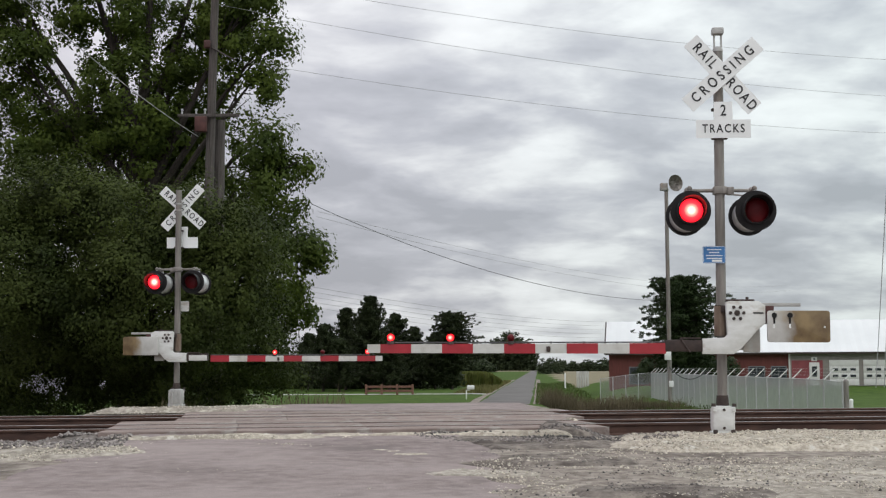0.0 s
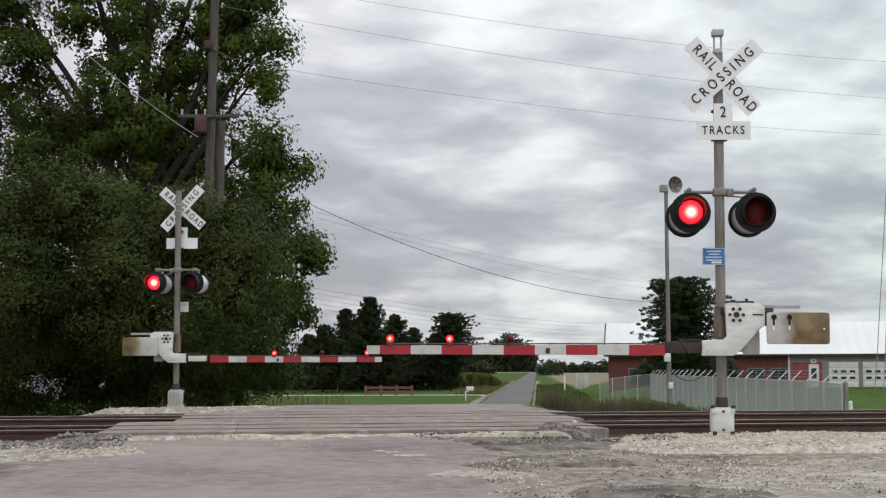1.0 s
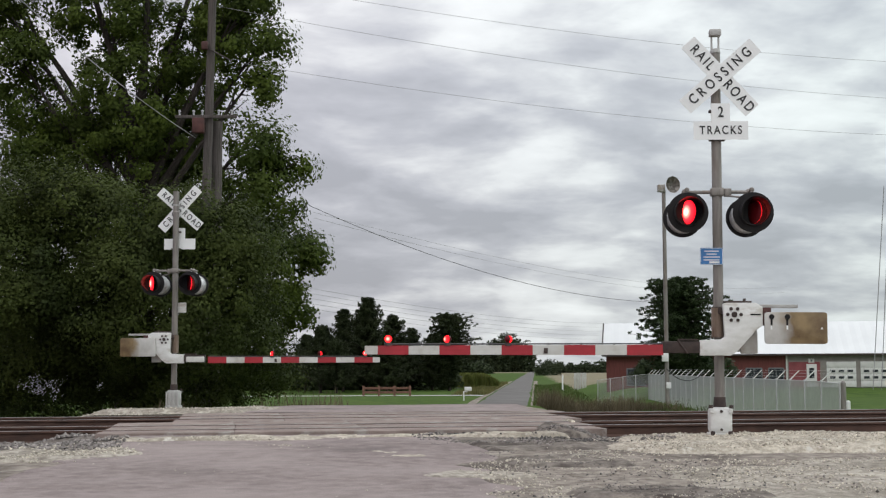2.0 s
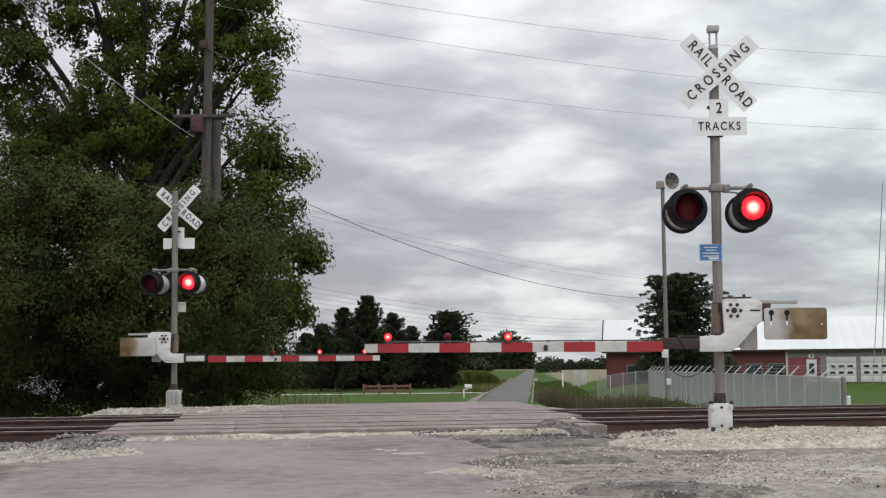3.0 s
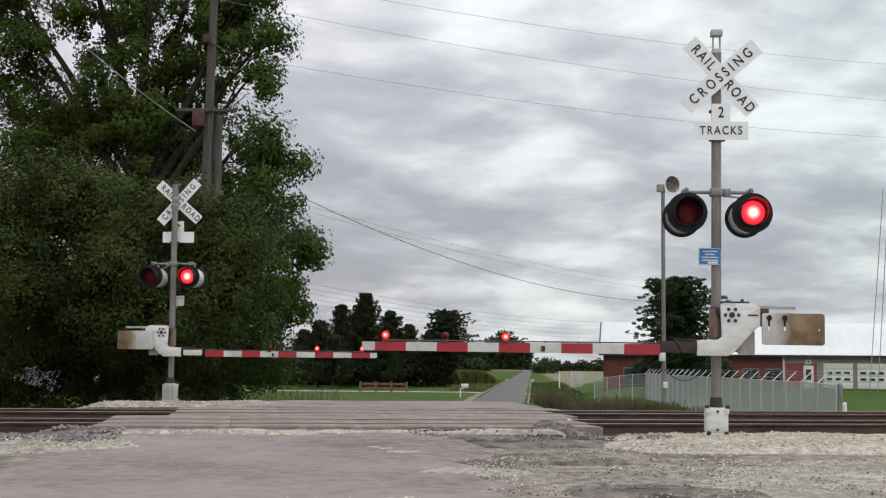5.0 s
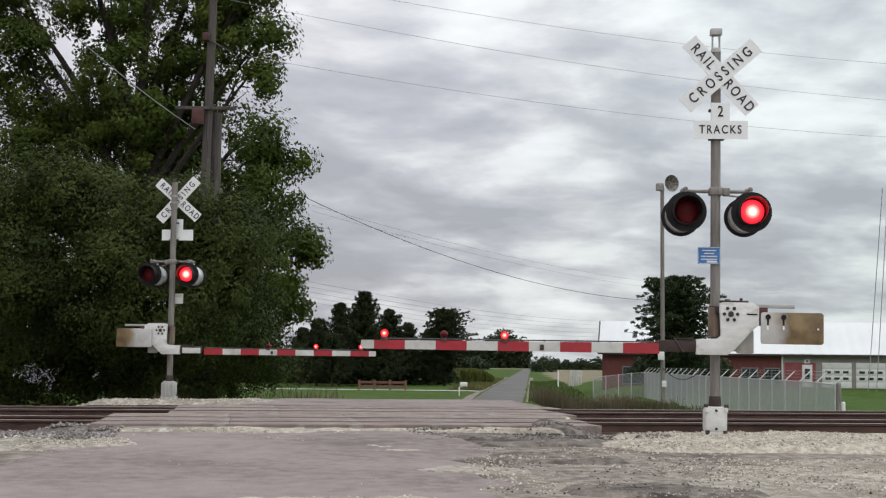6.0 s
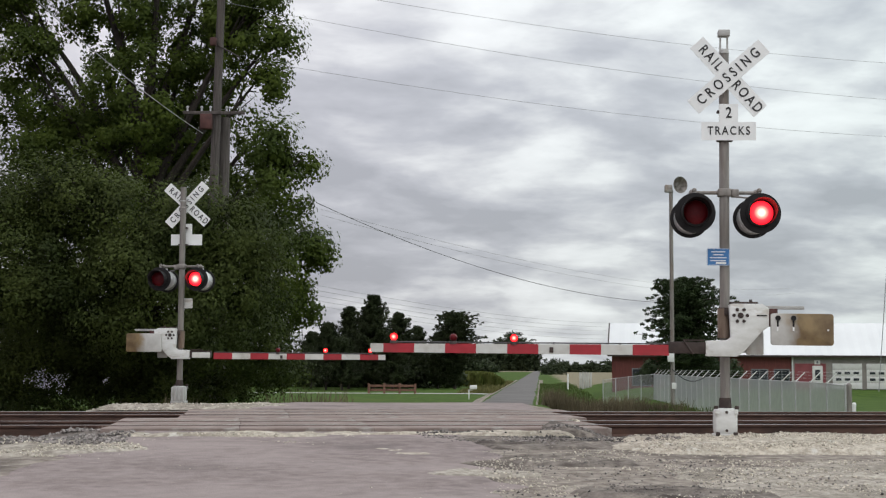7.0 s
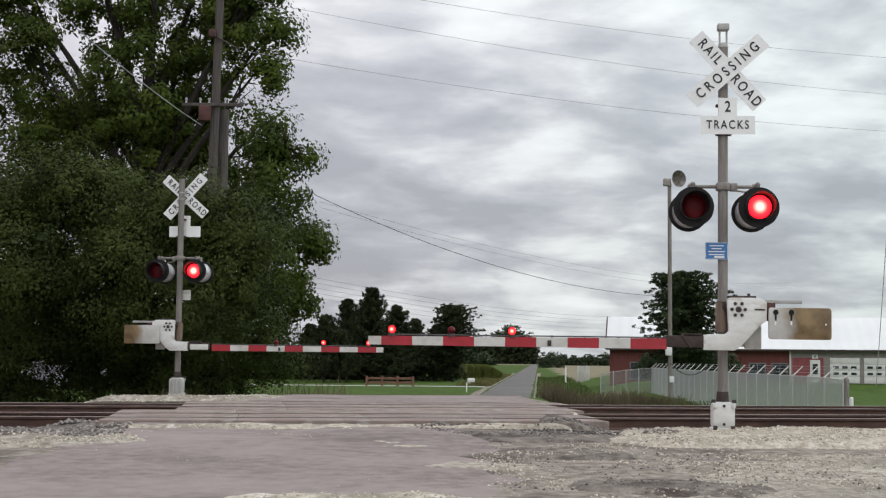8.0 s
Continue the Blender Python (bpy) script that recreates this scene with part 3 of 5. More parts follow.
for side, a, b in ((1, -0.55, 0.5), (-1, -6.5, -5.7)):
    strip("shoulder", "dirt", lambda y: (0.0696 * y + a + wob(y, 8 + side, 0.25, 0.3), 0.0696 * y + b + wob(y, 12 + side, 0.35, 0.3)),
          [47 + 0.5 * i for i in range(42)] + [68 * 1.05 ** i for i in range(1, 34)], 0.042, "pale dusty gravel shoulder of the country road", cols=5)
strip("road_crest", "asphalt", lambda y: (-4.1 + wob(y, 5, 0.3), 2.0 + wob(y, 6, 0.3)), [27.0 + 0.15 * i for i in range(44)], 0.046,
      "worn grey asphalt just beyond the crossing", cols=24, rough=0.01)


# gravel pads
MOUNDS = []


def mound(name, cx, cy, rx, ry, h, material, label, seed, rot=0.0, n=70):
    """A low heap with an uneven outline; its height joins top_z()."""
    ca, sa = math.cos(rot), math.sin(rot)

    def height(x, y):
        a, b = ((x - cx) * ca + (y - cy) * sa) / rx, ((y - cy) * ca - (x - cx) * sa) / ry
        if max(abs(a), abs(b)) > 1:
            return -0.06
        e = max(abs(a), abs(b)) * 0.45 + math.hypot(a, b) * 0.55 + 0.17 * noise.fractal((x * 0.6, y * 0.9, seed), 1.0, 2.0, 5)
        k = 1 - sstep(0.68, 0.97, e)
        return -0.06 + (h + 0.06) * k + 0.030 * k * noise.fractal((x * 2.2, y * 2.2, seed), 1.0, 2.0, 5)

    verts = []
    for j in range(n + 1):
        for i in range(n + 1):
            a, b = (2 * i / n - 1), (2 * j / n - 1)
            x, y = cx + a * rx * ca - b * ry * sa, cy + a * rx * sa + b * ry * ca
            verts.append((x, y, ground_z(x, y) + height(x, y)))
    m = n + 1
    faces = [(j * m + i, j * m + i + 1, (j + 1) * m + i + 1, (j + 1) * m + i) for j in range(n) for i in range(n)]
    MOUNDS.append((cx, cy, max(rx, ry) * 1.5, height))
    return tagged(sheet(name, verts, faces, material), label, "gravel", kind="structure")


def top_z(x, y):
    """The surface that loose stones lie on."""
    z = 0.0
    for cx, cy, r, height in MOUNDS:
        if abs(x - cx) < r and abs(y - cy) < r:
            z = max(z, height(x, y))
    return ground_z(x, y) + z


mound("gravel_pad", 4.75, 16.85, 3.3, 1.6, 0.075, "pad", "pale limestone gravel pad round the signal base", 11, SKEW)
mound("gravel_pad_far", -5.5, 28.9, 2.5, 1.8, 0.09, "gravel", "pale gravel pad beyond the tracks", 12, SKEW)
mound("gravel_apron", 5.6, 10.6, 4.3, 5.0, 0.04, "gravel", "dusty tan gravel apron beside the road", 13)
mound("debris_strip", -3.0, 17.75, 1.9, 0.42, 0.035, "pad", "pale gravel washed along the road edge", 14, SKEW)
mound("debris_strip", -0.4, 18.3, 1.6, 0.26, 0.028, "pad", "pale gravel washed along the road edge", 24, SKEW)
mound("debris_strip", 1.0, 18.35, 0.85, 0.32, 0.05, "pad", "pale gravel heap beside the crossing", 25, SKEW)
mound("debris_strip", -0.6, 10.05, 1.3, 0.60, 0.03, "pad", "pale limestone patch on the worn road", 26)
mound("debris_strip", -0.75, 15.5, 0.34, 0.17, 0.012, "pad", "thin pale limestone streak on the worn road", 27)
mound("debris_strip", -0.35, 15.0, 0.30, 0.15, 0.012, "pad", "thin pale limestone streak on the worn road", 36)
mound("debris_strip", 0.35, 12.9, 0.7, 0.30, 0.024, "gravel", "thin pale limestone streak on the worn road", 28)
mound("debris_strip", -4.6, 15.6, 1.5, 1.3, 0.03, "gravel", "pale gravel washed along the road edge", 29, 0.5)
mound("dirt_patch", 1.25, 16.6, 1.1, 0.85, 0.03, "dirt_dark", "dark broken asphalt and dirt beside the crossing", 15, SKEW)
mound("dirt_patch", 1.35, 14.4, 0.85, 0.7, 0.02, "dirt_dark", "dark damp dirt on the dusty shoulder", 30)
mound("dirt_patch", 1.9, 11.2, 1.0, 0.55, 0.045, "dirt_dark", "dark damp dirt on the dusty shoulder", 31, -0.35)
mound("dirt_patch", 2.35, 19.3, 1.25, 0.95, 0.12, "dirt_dark", "broken asphalt and dirt at the end of the crossing", 33, SKEW)
mound("ballast_heap", 2.75, 21.7, 0.9, 1.35, 0.13, "ballast", "loose ballast heaped at the end of the crossing", 34, SKEW)
mound("dirt_patch", -5.0, 17.3, 1.3, 0.5, 0.02, "dirt_dark", "dark broken asphalt edge beside the ballast", 32, 0.35)


def stones(name, count, place, size, material, label, seed, drift=-1.0):
    rng = np.random.default_rng(seed)
    base = np.array([(1, 0, 0), (-1, 0, 0), (0, 1, 0), (0, -1, 0), (0, 0, 1), (0, 0, -1)], float)
    tris = [(0, 2, 4), (2, 1, 4), (1, 3, 4), (3, 0, 4), (2, 0, 5), (1, 2, 5), (3, 1, 5), (0, 3, 5)]
    verts, faces = [], []
    for i in range(count):
        x, y = place(rng)
        while noise.fractal((x * 0.9, y * 1.5, seed), 1.0, 2.0, 3) < drift:
            x, y = place(rng)
        r = size * (0.45 + rng.random() ** 3 * 1.5)
        q = Euler(rng.random(3) * 6.28).to_matrix()
        sc = 0.6 + 0.6 * rng.random((6, 1))
        z = top_z(x, y) + 0.2 * r
        k = len(verts)
        for v in base * sc * r:
            w = q @ Vector(v)
            verts.append((x + w.x, y + w.y, z + w.z * 0.8))
        faces += [(a + k, b + k, c + k) for a, b, c in tris]
    ob = sheet(name, verts, faces, material, soft=False)
    return tagged(ob, label, "stones", kind="stuff")


def band(u0, u1, s0, s1):
    def f(rng):
        p = on_track(u0 + (u1 - u0) * rng.random(), s0 + (s1 - s0) * rng.random())
        return p.x, p.y
    return f


stones("ballast_stones", 11000, band(-10, -4.3, -3.4, -0.55), 0.025, "stone_grey", "grey crushed ballast stones below the rails", 1)
stones("ballast_stones", 2500, band(-11, -4.9, -2.0, -0.5), 0.036, "stone_grey", "coarse grey ballast stones below the rails", 18)
stones("ballast_stones", 3500, band(-11, -4.7, -0.75, 5.5), 0.032, "stone_rust", "rust-stained ballast stones between the rails", 19)
stones("ballast_stones", 3500, band(2.6, 12, -0.75, 5.5), 0.032, "stone_rust", "rust-stained ballast stones between the rails", 20)
stones("ballast_stones", 2600, band(3.0, 11, -2.0, -0.7), 0.026, "stone_grey", "grey crushed ballast stones below the rails", 2)
stones("ballast_stones", 1500, band(2.2, 3.3, 0.2, 3.6), 0.030, "stone", "loose pale stones heaped at the end of the crossing", 3)
stones("gravel_stones", 12000, band(1.6, 8.0, -4.8, -2.2), 0.0098, "stone", "pale limestone pebbles on the gravel pad", 4, -0.15)
stones("gravel_stones", 700, band(1.8, 7.5, -4.8, -2.2), 0.018, "stone", "larger limestone pebbles on the gravel pad", 21, -0.05)
stones("gravel_stones", 1200, band(-6.2, -1.5, 8.0, 10.5), 0.016, "stone", "pale pebbles on the far gravel pad", 5)
stones("gravel_stones", 6000, lambda r: (0.3 + 7 * r.random(), 8.5 + 7.5 * r.random()), 0.011, "stone", "small loose pebbles on the dusty shoulder", 6, 0.1)
stones("gravel_stones", 7000, lambda r: (2.2 + 5.0 * r.random(), 8.3 + 6.5 * r.random()), 0.010, "stone", "fine pale gravel on the apron", 16, -0.1)
stones("rubble", 3500, lambda r: (1.2 + 6.0 * r.random(), 8.3 + 6.5 * r.random()), 0.009, "stone_grey", "fine grey gravel on the apron", 17, 0.0)
stones("gravel_stones", 420, lambda r: (-4.0 + 4.6 * r.random(), 9.5 + 9 * r.random() ** 0.7), 0.011, "stone", "scattered white chips on the road", 7)
stones("gravel_stones", 1600, lambda r: (-4.6 + 3.6 * r.random(), 16.6 + 1.3 * r.random()), 0.012, "stone", "pale grit along the road edge", 22, 0.0)
stones("gravel_stones", 900, lambda r: (-1.7 + 2.3 * r.random(), 9.5 + 1.2 * r.random()), 0.009, "stone", "pale grit on the limestone patch", 23, 0.0)
stones("gravel_stones", 2600, lambda r: (-6.4 + 3.0 * r.random(), 14.4 + 2.6 * r.random()), 0.014, "stone", "pale gravel at the road edge", 35, -0.1)
stones("rubble", 2200, band(-0.6, 2.4, -3.6, -1.0), 0.017, "stone_grey", "broken asphalt lumps beside the crossing", 8, 0.05)
stones("rubble", 700, lambda r: (0.4 + 2.4 * r.random(), 11.0 + 5.0 * r.random()), 0.009, "crumb", "dark asphalt crumbs on the dusty shoulder", 9, 0.10)
stones("rubble", 1600, band(-0.4, 2.2, -3.0, -1.0), 0.014, "crumb", "dark asphalt crumbs beside the crossing", 10, 0.02)


# ---------------------------------------------------------------- tracks and crossing
def rail_bm(u0, u1, head):
    prof = [(-.07, -.172), (.07, -.172), (.07, -.160), (.012, -.140), (.009, -.045), (.034, -.032), (.035, -.006), (.026, -.0008),
            (-.026, -.0008), (-.035, -.006), (-.034, -.032), (-.009, -.045), (-.012, -.140), (-.07, -.160)]
    if head:
        prof = [(-.027, -.003), (.027, -.003), (.024, .003), (-.024, .003)]
    bm = bmesh.new()
    rings = []
    for u in (u0, u1):
        rings.append([bm.verts.new((u, y, z)) for y, z in prof])
    n = len(prof)
    for i in range(n):
        bm.faces.new((rings[0][i], rings[1][i], rings[1][(i + 1) % n], rings[0][(i + 1) % n]))
    bm.faces.new(rings[0])
    bm.faces.new(rings[1])
    bmesh.ops.recalc_face_normals(bm, faces=bm.faces)
    return bm


def make_track(s0, label):
    o = on_track(0, s0)
    t = thing("railway_track", pose(o.x, o.y, 0, 0, 0, math.degrees(SKEW)), label, "railway track", "pair of tracks", "structure")
    for y in (0.0, 1.435):
        r = part("rail", rail_bm(-70, 70, False), "rail_rust", t, "rusty brown steel rail", pose(0, y, 0), soft=False)
        part("rail_head", rail_bm(-70, 70, True), "rail_head", r, "worn shiny running surface", soft=False)
    bm = bm_box(bmesh.new(), (0, 0, 0), (0.23, 2.6, 0.17), bevel=0.012)
    tie = part("tie", bm, "tie", t, at=pose(-16, 0.72, -0.27))
    for i in range(1, 60):
        u = -16 + i * 0.55
        if (-4.7 if s0 < 2 else -3.9) < u < 2.3 + 0.146 * s0:
            continue
        k = new("tie", tie.data)
        k.parent = t
        k.matrix_basis = pose(u, 0.72, -0.27, 0, 0, random.uniform(-1.5, 1.5))
    return t


make_track(0.0, "rusty steel railway track on timber ties, nearer of two")
make_track(4.27, "rusty steel railway track on timber ties, second of two")


def make_crossing():
    o = on_track(0, 0)
    t = thing("level_crossing", pose(o.x, o.y, 0, 0, 0, math.degrees(SKEW)), "grey concrete crossing panels between and beside the rails", "crossing", kind="structure")
    lanes = [(-0.95, -0.10), (0.085, 1.350), (1.535, 2.85), (2.87, 4.17), (4.355, 5.62), (5.805, 7.4)]
    for a, b in lanes:
        c = (a + b) / 2
        shift = 0.146 * c
        edges = [(-4.78 if c < 2.8 else -3.95) + random.uniform(-0.03, 0.03)]
        while edges[-1] < 2.0 + shift:
            edges.append(edges[-1] + 1.83)
        edges[-1] = 2.25 + shift + random.uniform(-0.15, 0.15)
        for u0, u1 in zip(edges, edges[1:]):
            bm = bm_box(bmesh.new(), (0, 0, 0), (u1 - u0 - 0.005, b - a, 0.2), bevel=0.006)
            part("panel", bm, "panel", t, at=pose((u0 + u1) / 2, c, -0.108 + random.uniform(-0.002, 0.002), 0, 0, 0))
    for y in (0, 1.435, 4.27, 5.705):
        for sgn in (-1, 1):
            bm = bm_box(bmesh.new(), (0, 0, 0), (7.0, 0.05, 0.1))
            part("flangeway_filler", bm, "gap", t, at=pose(-1.24 if y < 2 else -0.42, y + sgn * 0.062, -0.085))


make_crossing()


# ---------------------------------------------------------------- crossing signals
FLASHERS = []     # (part, resting pose, lit first)


def lens_bm(r, bulge):
    """A lens unit: glowing dome towards -y, dark dome towards +y."""
    bm = bmesh.new()
    bm_ball(bm, (0, 0, 0), 1, 28, 16, (r, bulge, r))
    return bm


def lens_part(name, r, bulge, parent, at, glow, label):
    ob = part(name, lens_bm(r, bulge), glow, parent, label, at)
    ob.data.materials.append(M["lens_off"])
    for p in ob.data.polygons:
        p.material_index = 0 if p.center.y < 0 else 1
    return ob


def flasher(sig, x, facing, role, z=2.84):
    """One round light with its black disc and hood. facing -1: towards -y, +1: towards +y."""
    y = 0.33 * facing
    rot = 0 if facing < 0 else 180
    at = pose(x, y, z, 0, 0, rot)
    bm = bmesh.new()
    bm_tube(bm, (0, 0, 0), (0, 0.012, 0), 0.258, 0.258, 48)
    disc = part("background_disc", bm, "black", sig, "matt black round backing disc", at)
    bm = bmesh.new()
    bm_tube(bm, (0, 0.012, 0), (0, 0.17, 0), 0.212, 0.205, 32)
    bm_tube(bm, (0, 0.17, 0), (0, 0.25, 0), 0.205, 0.12, 32)
    bm_tube(bm, (0, 0.10, 0.12), (0, 0.10, 0.27), 0.025, 0.025, 10)
    part("housing", bm, "silver", disc, "pale aluminium lamp housing")
    bm = bmesh.new()
    n, r0, r1, depth = 30, 0.166, 0.180, 0.30
    rings = []
    for i in range(n + 1):
        a = radians(-62 + 304 * i / n)
        cut = 0.45 + 0.55 * sstep(-0.9, 0.3, math.sin(a))
        rings.append([bm.verts.new((r * math.cos(a), -d, r * math.sin(a))) for r, d in ((r0, 0), (r0 + 0.006, depth * cut), (r1 + 0.006, depth * cut), (r1, 0))])
    for a, b in zip(rings, rings[1:]):
        for i in range(4):
            bm.faces.new((a[i], b[i], b[(i + 1) % 4], a[(i + 1) % 4]))
    bm.faces.new(rings[0])
    bm.faces.new(rings[-1])
    bmesh.ops.recalc_face_normals(bm, faces=bm.faces)
    part("hood", bm, "black", disc, "black half-open visor")
    # ring added to keep the turned-away glow from leaking past the lens
    bm, n = bmesh.new(), 40
    rows = [[bm.verts.new((r * math.cos(6.2832 * i / n), y_, r * math.sin(6.2832 * i / n))) for r, y_ in ((0.1535, -0.052), (0.172, -0.052), (0.172, 0.0), (0.1535, -0.040))] for i in range(n)]
    for i in range(n):
        p, q = rows[i], rows[(i + 1) % n]
        for k in range(4):
            bm.faces.new((p[k], q[k], q[(k + 1) % 4], p[(k + 1) % 4]))
    bmesh.ops.recalc_face_normals(bm, faces=bm.faces)
    part("glow_baffle", bm, "black", disc, "black ring added round the lens to block leaking glow")
    if role:
        lens = lens_part("lens", 0.152, 0.04, disc, pose(0, -0.045, 0), "glow", "round red lens, lit in turn with its neighbour")
        FLASHERS.append((lens, pose(0, -0.045, 0), role == "left"))
    else:
        bm = bmesh.new()
        bm_ball(bm, (0, 0, 0), 1, 28, 16, (0.152, 0.04, 0.152))
        part("lens", bm, "lens_off", disc, "dark red round lens, unlit", pose(0, -0.045, 0))


def make_signal(at, label, far):
    sig = thing("crossing_signal", at, label, "crossing signal", "pair of crossing signals")
    # base casting
    bm = bm_box(bmesh.new(), (0, 0, 0.20), (0.285, 0.28, 0.34), bevel=0.05)
    bm_box(bm, (0, 0, 0.02), (0.31, 0.30, 0.05), bevel=0.008)
    for sx in (-1, 1):
        for sz in (-0.03, 0.0):
            bm_box(bm, (sx * 0.12, -0.145, 0.34 + sz), (0.05, 0.03, 0.03), bevel=0.006)
    base = part("base", bm, "white" if not far else "grey_box", sig, "white cast junction box base")
    if far:
        for i in range(4):
            part("rib", bm_box(bmesh.new(), (-0.12 + 0.08 * i, 0.15, 0.19), (0.035, 0.03, 0.30), bevel=0.006), "grey_box", base, "cast rib")
    for sx, z in ((0, 0.32), (0, 0.09), (-0.115, 0.055), (0.115, 0.055)):
        part("bolt", bm_tube(bmesh.new(), (sx, -0.162, z), (sx, -0.138, z), 0.018, 0.018, 10), "dark_steel", base, "dark bolt head")
    for sx in (-0.13, 0.13):
        part("bolt", bm_tube(bmesh.new(), (sx, -0.12, 0.36), (sx, -0.12, 0.40), 0.03, 0.026, 10), "dark_steel", base, "dark bolt head")
        part("lug", bm_box(bmesh.new(), (sx * 0.85, -0.155, 0.035), (0.055, 0.04, 0.07), bevel=0.008), "dark_steel", base, "rusty foot lug")
    # pole
    top = 4.98 if not far else 4.75
    bm = bm_tube(bmesh.new(), (0, 0, 0.36), (0, 0, top), 0.064, 0.064, 24)
    part("pole", bm, "galv", sig, "weathered galvanised steel pole")
    bm = bm_tube(bmesh.new(), (0, 0, 0.36), (0, 0, 0.50), 0.085, 0.074, 20)
    part("pole_collar", bm, "dark_steel", sig, "rusty collar at the foot of the pole")
    if not far:
        bm = bm_box(bmesh.new(), (0, 0, 5.24), (0.15, 0.13, 0.085), bevel=0.012)
        for sx in (-0.045, 0.045):
            bm_box(bm, (sx, 0, 5.07), (0.022, 0.03, 0.28))
        bm_tube(bm, (0, 0, 4.97), (0, 0, 5.02), 0.07, 0.06, 16)
        part("top_bracket", bm, "grey_box", sig, "pale metal cap bracket")
    # crossbuck
    zc, xc = (4.645, 0.045) if not far else (4.37, -0.06)
    for k, (name, ang, y) in enumerate((("blade", -48, -0.10), ("blade", 41.5, -0.115))):
        bm = bm_plate(bmesh.new(), rounded(0, 0, 1.22, 0.229, 0.012, 3), -0.005, 0.005)
        blade = part(name, bm, "sign_white", sig, "white crossbuck blade with black letters", pose(xc, y, zc, 0, -ang, 0))
        halves, whole = (("RAIL", -0.335), ("ROAD", 0.355)), (("CROSSING", 0.0),)
        for word, wx in (halves if k == 0 else whole):
            lettering(word, 0.185, "sign_black", blade, pose(wx, -0.0085, 0, 90, 0, 0), spread=1.62 if k else 1.36)
        if far:      # seen from behind the diagonals change over, and so do the words
            for word, wx in (halves if k else whole):
                lettering(word, 0.185, "sign_black", blade, pose(-wx, 0.0085, 0, 90, 0, 180), spread=1.36 if k else 1.62)
    for dz in (-0.07, 0.07):
        bm = bm_box(bmesh.new(), (0, -0.045, zc + dz), (0.15, 0.10, 0.025), bevel=0.004)
        bm_tube(bm, (0, 0, zc + dz - 0.014), (0, 0, zc + dz + 0.014), 0.072, 0.072, 20)
        part("sign_clamp", bm, "grey_box", sig, "grey band clamp")
    # track count sign
    z2 = zc - (0.78 if far else 0.715)
    out = [(-0.35, z2 - 0.12), (0.35, z2 - 0.12), (0.35, z2 + 0.12), (0.12, z2 + 0.12), (0.12, z2 + 0.355), (-0.12, z2 + 0.355), (-0.12, z2 + 0.12), (-0.35, z2 + 0.12)]
    bm = bm_plate(bmesh.new(), out, -0.118, -0.112)
    plate = part("track_count_sign", bm, "sign_white", sig, "white track-count sign with black letters", pose(xc, 0, 0))
    lettering("2", 0.20, "sign_black", plate, pose(0, -0.121, z2 + 0.235, 90, 0, 0))
    lettering("TRACKS", 0.155, "sign_black", plate, pose(0, -0.121, z2, 90, 0, 0), spread=1.3)
    bm = bm_box(bmesh.new(), (0, -0.055, z2 - 0.115), (0.2, 0.10, 0.025), bevel=0.004)
    part("sign_bolt", bm_box(bmesh.new(), (-0.075, -0.06, z2 + 0.26), (0.05, 0.09, 0.03), bevel=0.004), "dark_steel", sig, "dark sign bolt")
    part("sign_bracket", bm, "dark_steel", sig, "dark sign bracket")
    # flashing lights
    bm = bmesh.new()
    zb = 3.14 - (0.15 if far else 0)
    bm_tube(bm, (-0.43, 0, zb), (0.43, 0, zb), 0.024, 0.024, 12)
    for sx in (-0.41, 0.41):
        bm_tube(bm, (sx, -0.26, zb), (sx, 0.26, zb), 0.020, 0.020, 10)
        bm_ball(bm, (sx, 0, zb), 0.045, 12, 8)
        for sy in (-0.23, 0.23):
            bm_tube(bm, (sx, sy, zb), (sx, sy, zb - 0.14), 0.024, 0.024, 10)
            bm_ball(bm, (sx, sy, zb), 0.034, 10, 6)
    bm_box(bm, (0, 0, zb), (0.17, 0.17, 0.10), bevel=0.015)
    bm_tube(bm, (0.10, -0.05, zb - 0.05), (0.34, -0.2, zb - 0.10), 0.012, 0.012, 8)
    part("light_crossarm", bm, "galv", sig, "grey pipe crossarm")
    bm = bm_box(bmesh.new(), (0.13, -0.03, zb - 0.01), (0.09, 0.12, 0.10), bevel=0.012)
    part("junction_box", bm, "galv", sig, "grey cable junction box")
    shown = 1 if far else -1
    for sx in (-0.41, 0.41):
        for facing in (-1, 1):
            role = ("left" if (sx < 0) != far else "right") if facing == shown else None
            flasher(sig, sx, facing, role, 2.84 - (0.15 if far else 0))
    # blue notice
    zn = 2.30 - (0.12 if far else 0)
    bm = bm_plate(bmesh.new(), rounded(-0.09, zn, 0.29, 0.22, 0.02), -0.080, -0.075)
    note = part("notice", bm, "white" if far else "sign_blue", sig, "small blue emergency notice with white text lines")
    bm = bmesh.new()
    for i, w in enumerate((0.18, 0.13, 0.21, 0.20)):
        bm_box(bm, (-0.09, -0.083, zn + 0.066 - i * 0.038), (w, 0.003, 0.013))
    bm_box(bm, (-0.055, -0.083, zn - 0.078), (0.13, 0.003, 0.026))
    for sx in (-0.139, 0.139):
        bm_box(bm, (-0.09 + sx, -0.0825, zn), (0.005, 0.003, 0.19))
    for sz in (-0.104, 0.104):
        bm_box(bm, (-0.09, -0.0825, zn + sz), (0.26, 0.003, 0.005))
    part("text_bars", bm, "sign_white", note, "white unreadable text lines and border", soft=False)
    # gate mechanism, hung a little lower on the far signal
    lift = pose(0, 0, -0.09 if far else -0.02)
    before = set(sig.children_recursive)
    yf = -0.20
